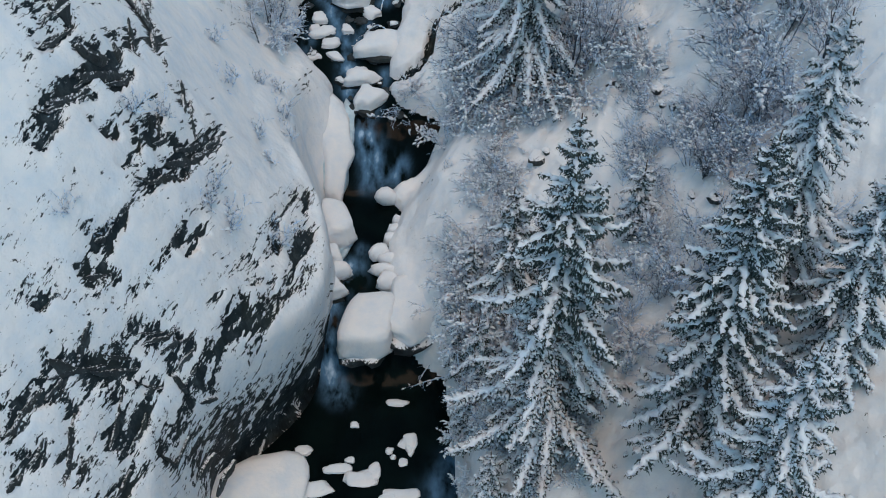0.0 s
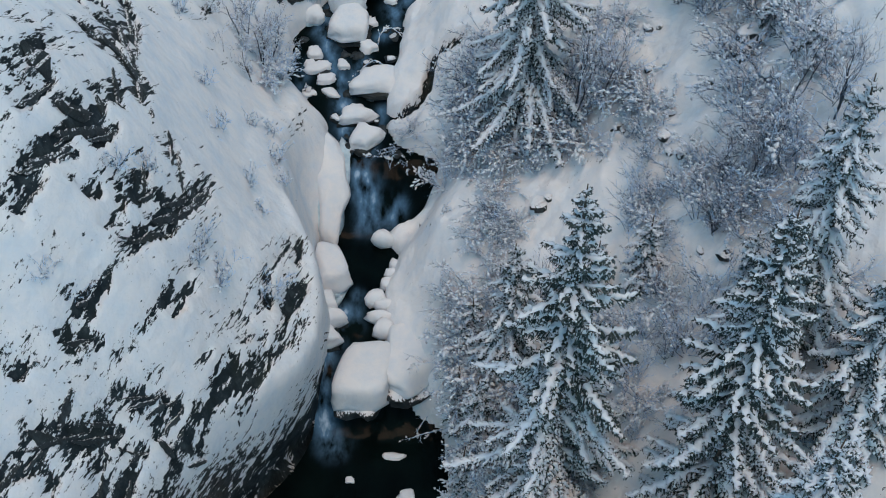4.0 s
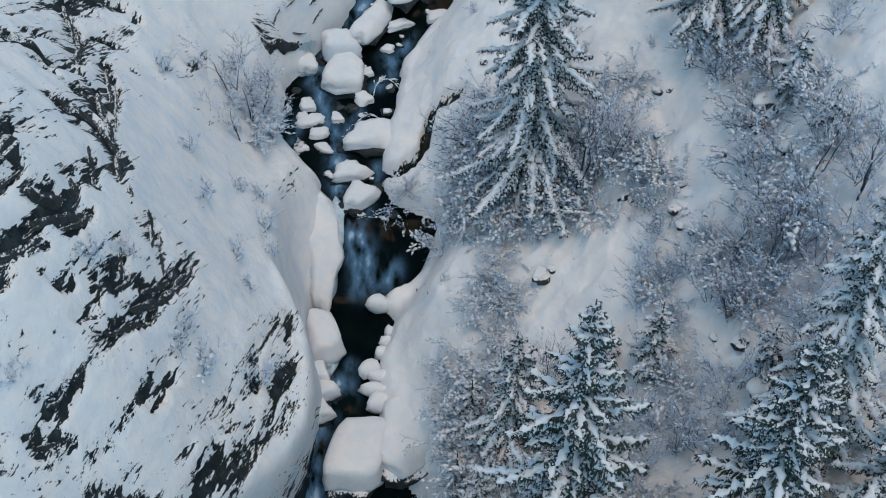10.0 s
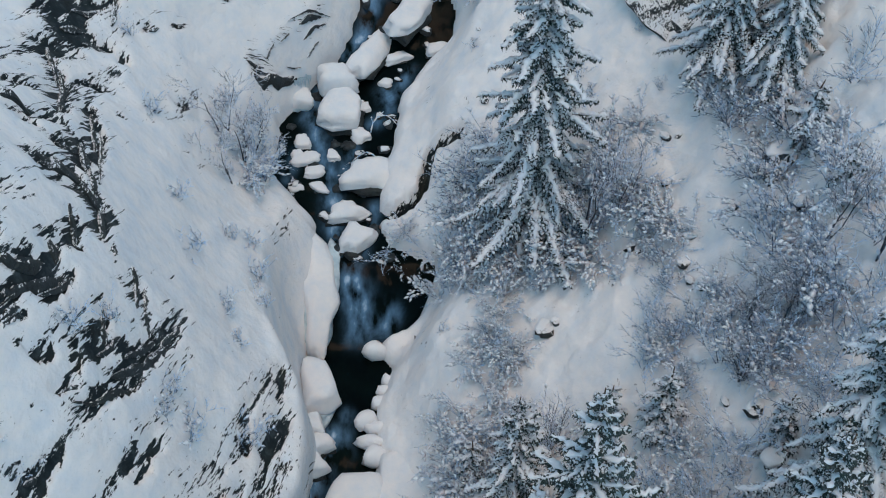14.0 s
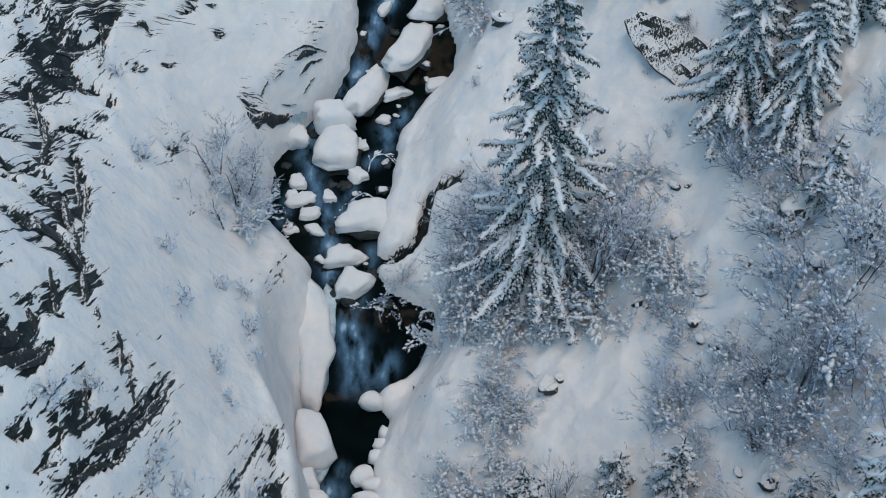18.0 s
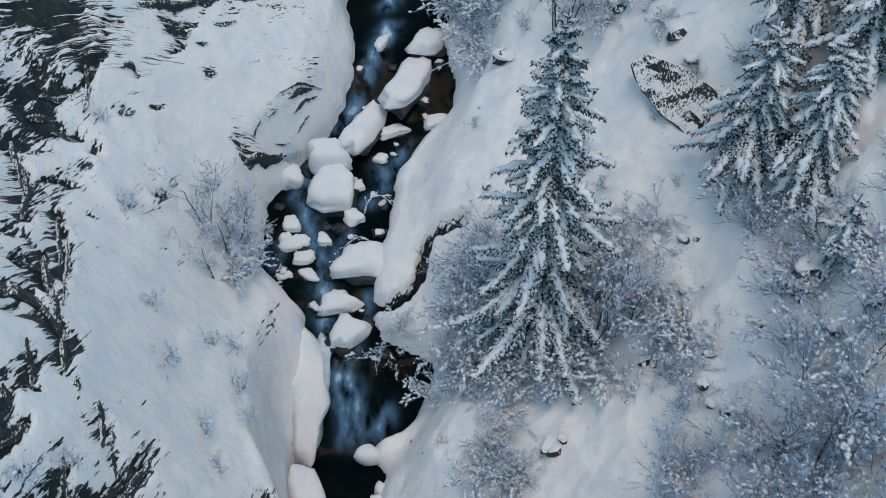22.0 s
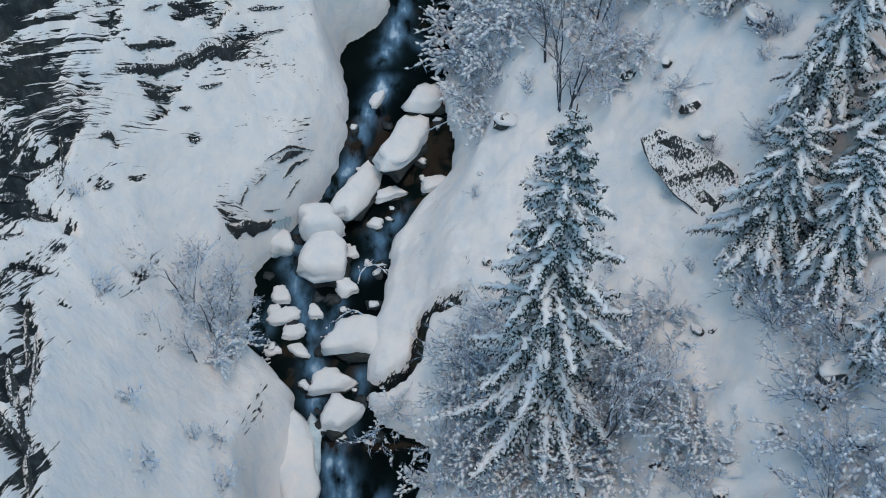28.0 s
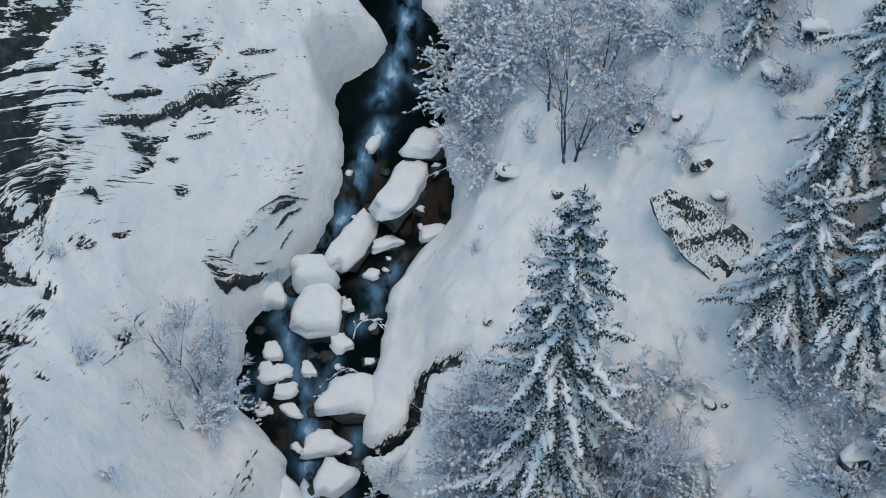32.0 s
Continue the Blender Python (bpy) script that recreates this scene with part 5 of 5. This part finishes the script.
for x, y, s in ((-10.4, 57.0, 1.0), (-9.6, 57.9, 1.0), (-11.0, 60.4, 0.9), (-11.6, 58.4, 0.8), (-9.4, 59.4, 0.8), (-4.0, 61.2, 0.6)):
    shrub("clotted", x, y, s)
for x, y, s in ((-11.3, 48.8, 1.3), (-8.9, 50.0, 1.0), (-8.4, 48.5, 1.0), (-12.5, 51.5, 0.9), (-13.7, 39.5, 1.0), (-12.7, 40.8, 0.9), (-10.9, 40.2, 1.1), (-9.8, 46.4, 0.9), (-15.9, 60.8, 0.9), (-14.3, 56.5, 0.9), (-10.3, 39.0, 1.3), (-15.4, 34.1, 0.9), (-8.4, 40.7, 1.3), (-11.1, 39.1, 1.0), (-14.5, 34.5, 0.9), (-10.2, 51.6, 1.0), (-9.4, 52.4, 0.9), (-9.0, 45.2, 0.8)):
    shrub("tuft", x, y, s)


# ---- icicles under the overhang ----
def icicle(x, y, z, ln, seed):
    rng = random.Random(seed)
    V, F = [], []
    sides, n, r = 5, 5, 0.05 + 0.03 * ln
    for i in range(n):
        u = i / (n - 1)
        rr = r * (1 - u) ** 0.8 * rng.uniform(0.85, 1.15) + 0.004
        for k in range(sides):
            a = 2 * math.pi * k / sides
            V.append((rr * math.cos(a), rr * math.sin(a), -ln * u))
    for i in range(n - 1):
        for k in range(sides):
            a, b = i * sides + k, i * sides + (k + 1) % sides
            F.append((a, a + sides, b + sides, b))
    ob = tagged(new("icicle", mesh_of("icicle", V, F, [ICE])), "hanging icicle under a rock overhang", "icicle", "icicles under the overhang")
    ob.location = (x, y, z)


for i in range(10):
    rng = random.Random(600 + i)
    icicle(-8.75 + 0.11 * i, 66.3 + 0.07 * i + rng.uniform(-0.1, 0.1), -5.5 - 0.02 * i + rng.uniform(-.1, .1), rng.uniform(0.4, 1.1), i)

for x, y, s in ((2.2, 57.2, 1.5), (1.9, 56.0, 1.5), (2.6, 53.6, 1.6), (1.8, 53.2, 1.4), (7.6, 50.2, 1.3), (8.6, 54.4, 1.3), (9.4, 50.8, 1.2), (3.4, 51.6, 1.3), (5.0, 50.6, 1.2), (9.8, 55.2, 1.0), (3.0, 58.0, 1.0),
                (2.6, 37.4, 1.5), (2.0, 39.6, 1.5), (6.4, 37.0, 1.2), (7.2, 39.0, 1.2), (9.4, 34.8, 1.2), (8.6, 38.2, 1.2), (14.2, 47.2, 1.3), (16.0, 43.6, 1.3), (12.8, 45.0, 1.1), (17.6, 46.0, 1.3), (13.2, 40.8, 1.2)):
    shrub(("clotted", "thicket")[int(x * 10) % 2], x, y, s)
for x, y, s in ((2.4, 79.6, 1.5), (3.8, 80.4, 1.6), (5.6, 78.4, 1.6), (7.2, 76.6, 1.5), (6.6, 73.6, 1.4), (8.4, 73.0, 1.3), (4.2, 73.4, 1.4), (3.2, 72.2, 1.3), (9.6, 71.4, 1.2), (10.6, 69.6, 1.1), (7.6, 68.6, 1.0), (8.6, 66.8, 0.9), (12.6, 70.2, 1.2), (14.2, 69.0, 1.2), (1.9, 77.6, 1.4)):
    shrub("clotted", x, y, s, 5)
# tufts poking out of the snow all over the right slope
rng = random.Random(77)
for i in range(18):
    y = 30 + i * 1.5
    shrub("clotted", max(float(edge_r(y)) + rng.uniform(1.6, 5.5) + (3.5 if 43 < y < 52 else 0), 1.9 if y > 54 else -9), y, rng.uniform(0.7, 1.15), 900 + i)
for i in range(45):
    y = rng.uniform(29, 70)
    x = float(edge_r(y)) + rng.uniform(2.5, 17)
    shrub("tuft", x, y, rng.uniform(0.45, 0.9), i)


# hoar-frosted brush over the right slope, thick under the spruces, with lanes of open snow between
for x, y, s in ((8.1, 52.1, 1.4), (8.6, 53.6, 1.3), (7.4, 52.9, 1.3), (6.3, 50.7, 1.3), (7.2, 51.2, 1.3), (5.4, 50.9, 1.0), (1.6, 55.5, 1.4), (1.3, 52.9, 1.2), (1.4, 57.2, 1.2), (2.4, 54.2, 1.3), (2.6, 56.4, 1.1), (3.0, 52.2, 1.0),
                (14.6, 45.7, 1.3), (15.7, 51.3, 1.3), (17.2, 47.1, 1.3), (11.6, 44.0, 1.2), (9.6, 44.3, 1.2), (2.7, 47.9, 1.0), (14.3, 49.7, 1.3), (15.1, 47.1, 1.2), (9.8, 40.7, 1.2), (9.5, 37.5, 1.2), (8.9, 35.5, 1.1),
                (1.4, 39.2, 1.1), (2.0, 42.4, 1.2), (15.5, 44.3, 1.3), (16.6, 35.8, 1.2), (12.6, 43.6, 1.2), (14.6, 41.4, 1.2), (1.9, 35.4, 1.1), (2.3, 74.9, 1.5), (8.6, 68.9, 1.0), (13.4, 53.2, 1.2), (14.6, 53.4, 1.2)):
    shrub("hoar", x, y, s, 40)
rng = random.Random(177)
placed = 0
while placed < 80:
    y = rng.uniform(30, 82)
    x = float(edge_r(y)) + rng.uniform(1.4, 18)
    if x > 18.5 or open_snow(x, y):
        continue
    shrub("hoar", x, y, rng.uniform(0.6, 1.25), 300 + placed)
    placed += 1


# ---- bent branches and drift twigs over the water ----
def drift_branch(x, y, z, points, seed, label="bent bare branch carrying a line of snow over the water"):
    """A branch along given offsets, with side twigs and a ridge of snow."""
    rng = random.Random(seed)
    V, F, SV, SF = [], [], [], []
    pts = [Vector(p) for p in points]
    for i in range(len(pts) - 1):
        r = 0.05 * (1 - 0.7 * i / len(pts))
        tube(V, F, pts[i], pts[i + 1], r, r * 0.85, 5)
        spindle(SV, SF, np.array(pts[i]) + (0, 0, r), np.array(pts[i + 1]) + (0, 0, r), 0.06, flat=0.7, sides=5)
        d = (pts[i + 1] - pts[i]).normalized()
        grow(rng, V, F, SV, SF, pts[i + 1], (d + Vector((rng.uniform(-1, 1), rng.uniform(-1, 1), rng.uniform(-0.3, 0.6)))).normalized(), rng.uniform(0.3, 0.6), 0.02, 1, 0.6, 0.3)
    ob = tagged(new("branch", mesh_of("branch", V, F, [TWIG_BARK], smooth=False)), label, "branch", "fallen branches by the stream")
    ob.location = (x, y, z)
    tagged(under("snow", mesh_of("branch_snow", SV, SF, [SNOW]), ob), kind="stuff")


drift_branch(-4.1, 63.9, float(bed(63.9)), ((0, 0, -0.1), (0.15, 0.3, 0.5), (0.45, 0.5, 0.8), (0.9, 0.6, 0.85), (1.3, 0.5, 0.6), (1.6, 0.4, 0.2)), 1)
drift_branch(-5.0, 60.4, float(bed(60.4)), ((0.6, 0, 0.3), (0.3, 0.1, 0.6), (0, 0.2, 0.65), (-0.4, 0.2, 0.4), (-0.7, 0.1, 0.0)), 2)
drift_branch(-4.3, 61.6, float(bed(61.6)), ((0.9, 0, 0.2), (0.5, 0.1, 0.6), (0.1, 0.2, 0.75), (-0.4, 0.1, 0.5), (-0.8, 0.0, 0.1)), 3)
drift_branch(-0.2, 40.0, float(bed(40.0)), ((0.5, 0, 0.6), (0.1, -0.1, 0.6), (-0.4, -0.2, 0.5), (-0.9, -0.2, 0.3), (-1.4, -0.3, 0.1)), 4)
drift_branch(-0.9, 41.0, float(bed(40.4)), ((0.6, 0, 0.8), (0.1, -0.3, 0.5), (-0.2, -0.6, 0.2), (-0.4, -0.9, 0.0)), 5)
drift_branch(0.6, 72.6, float(bed(72.6)), ((0.9, 0, 0.9), (0.3, 0, 0.7), (-0.4, -0.2, 0.5), (-1.0, -0.3, 0.2), (-1.5, -0.5, 0.0)), 6)
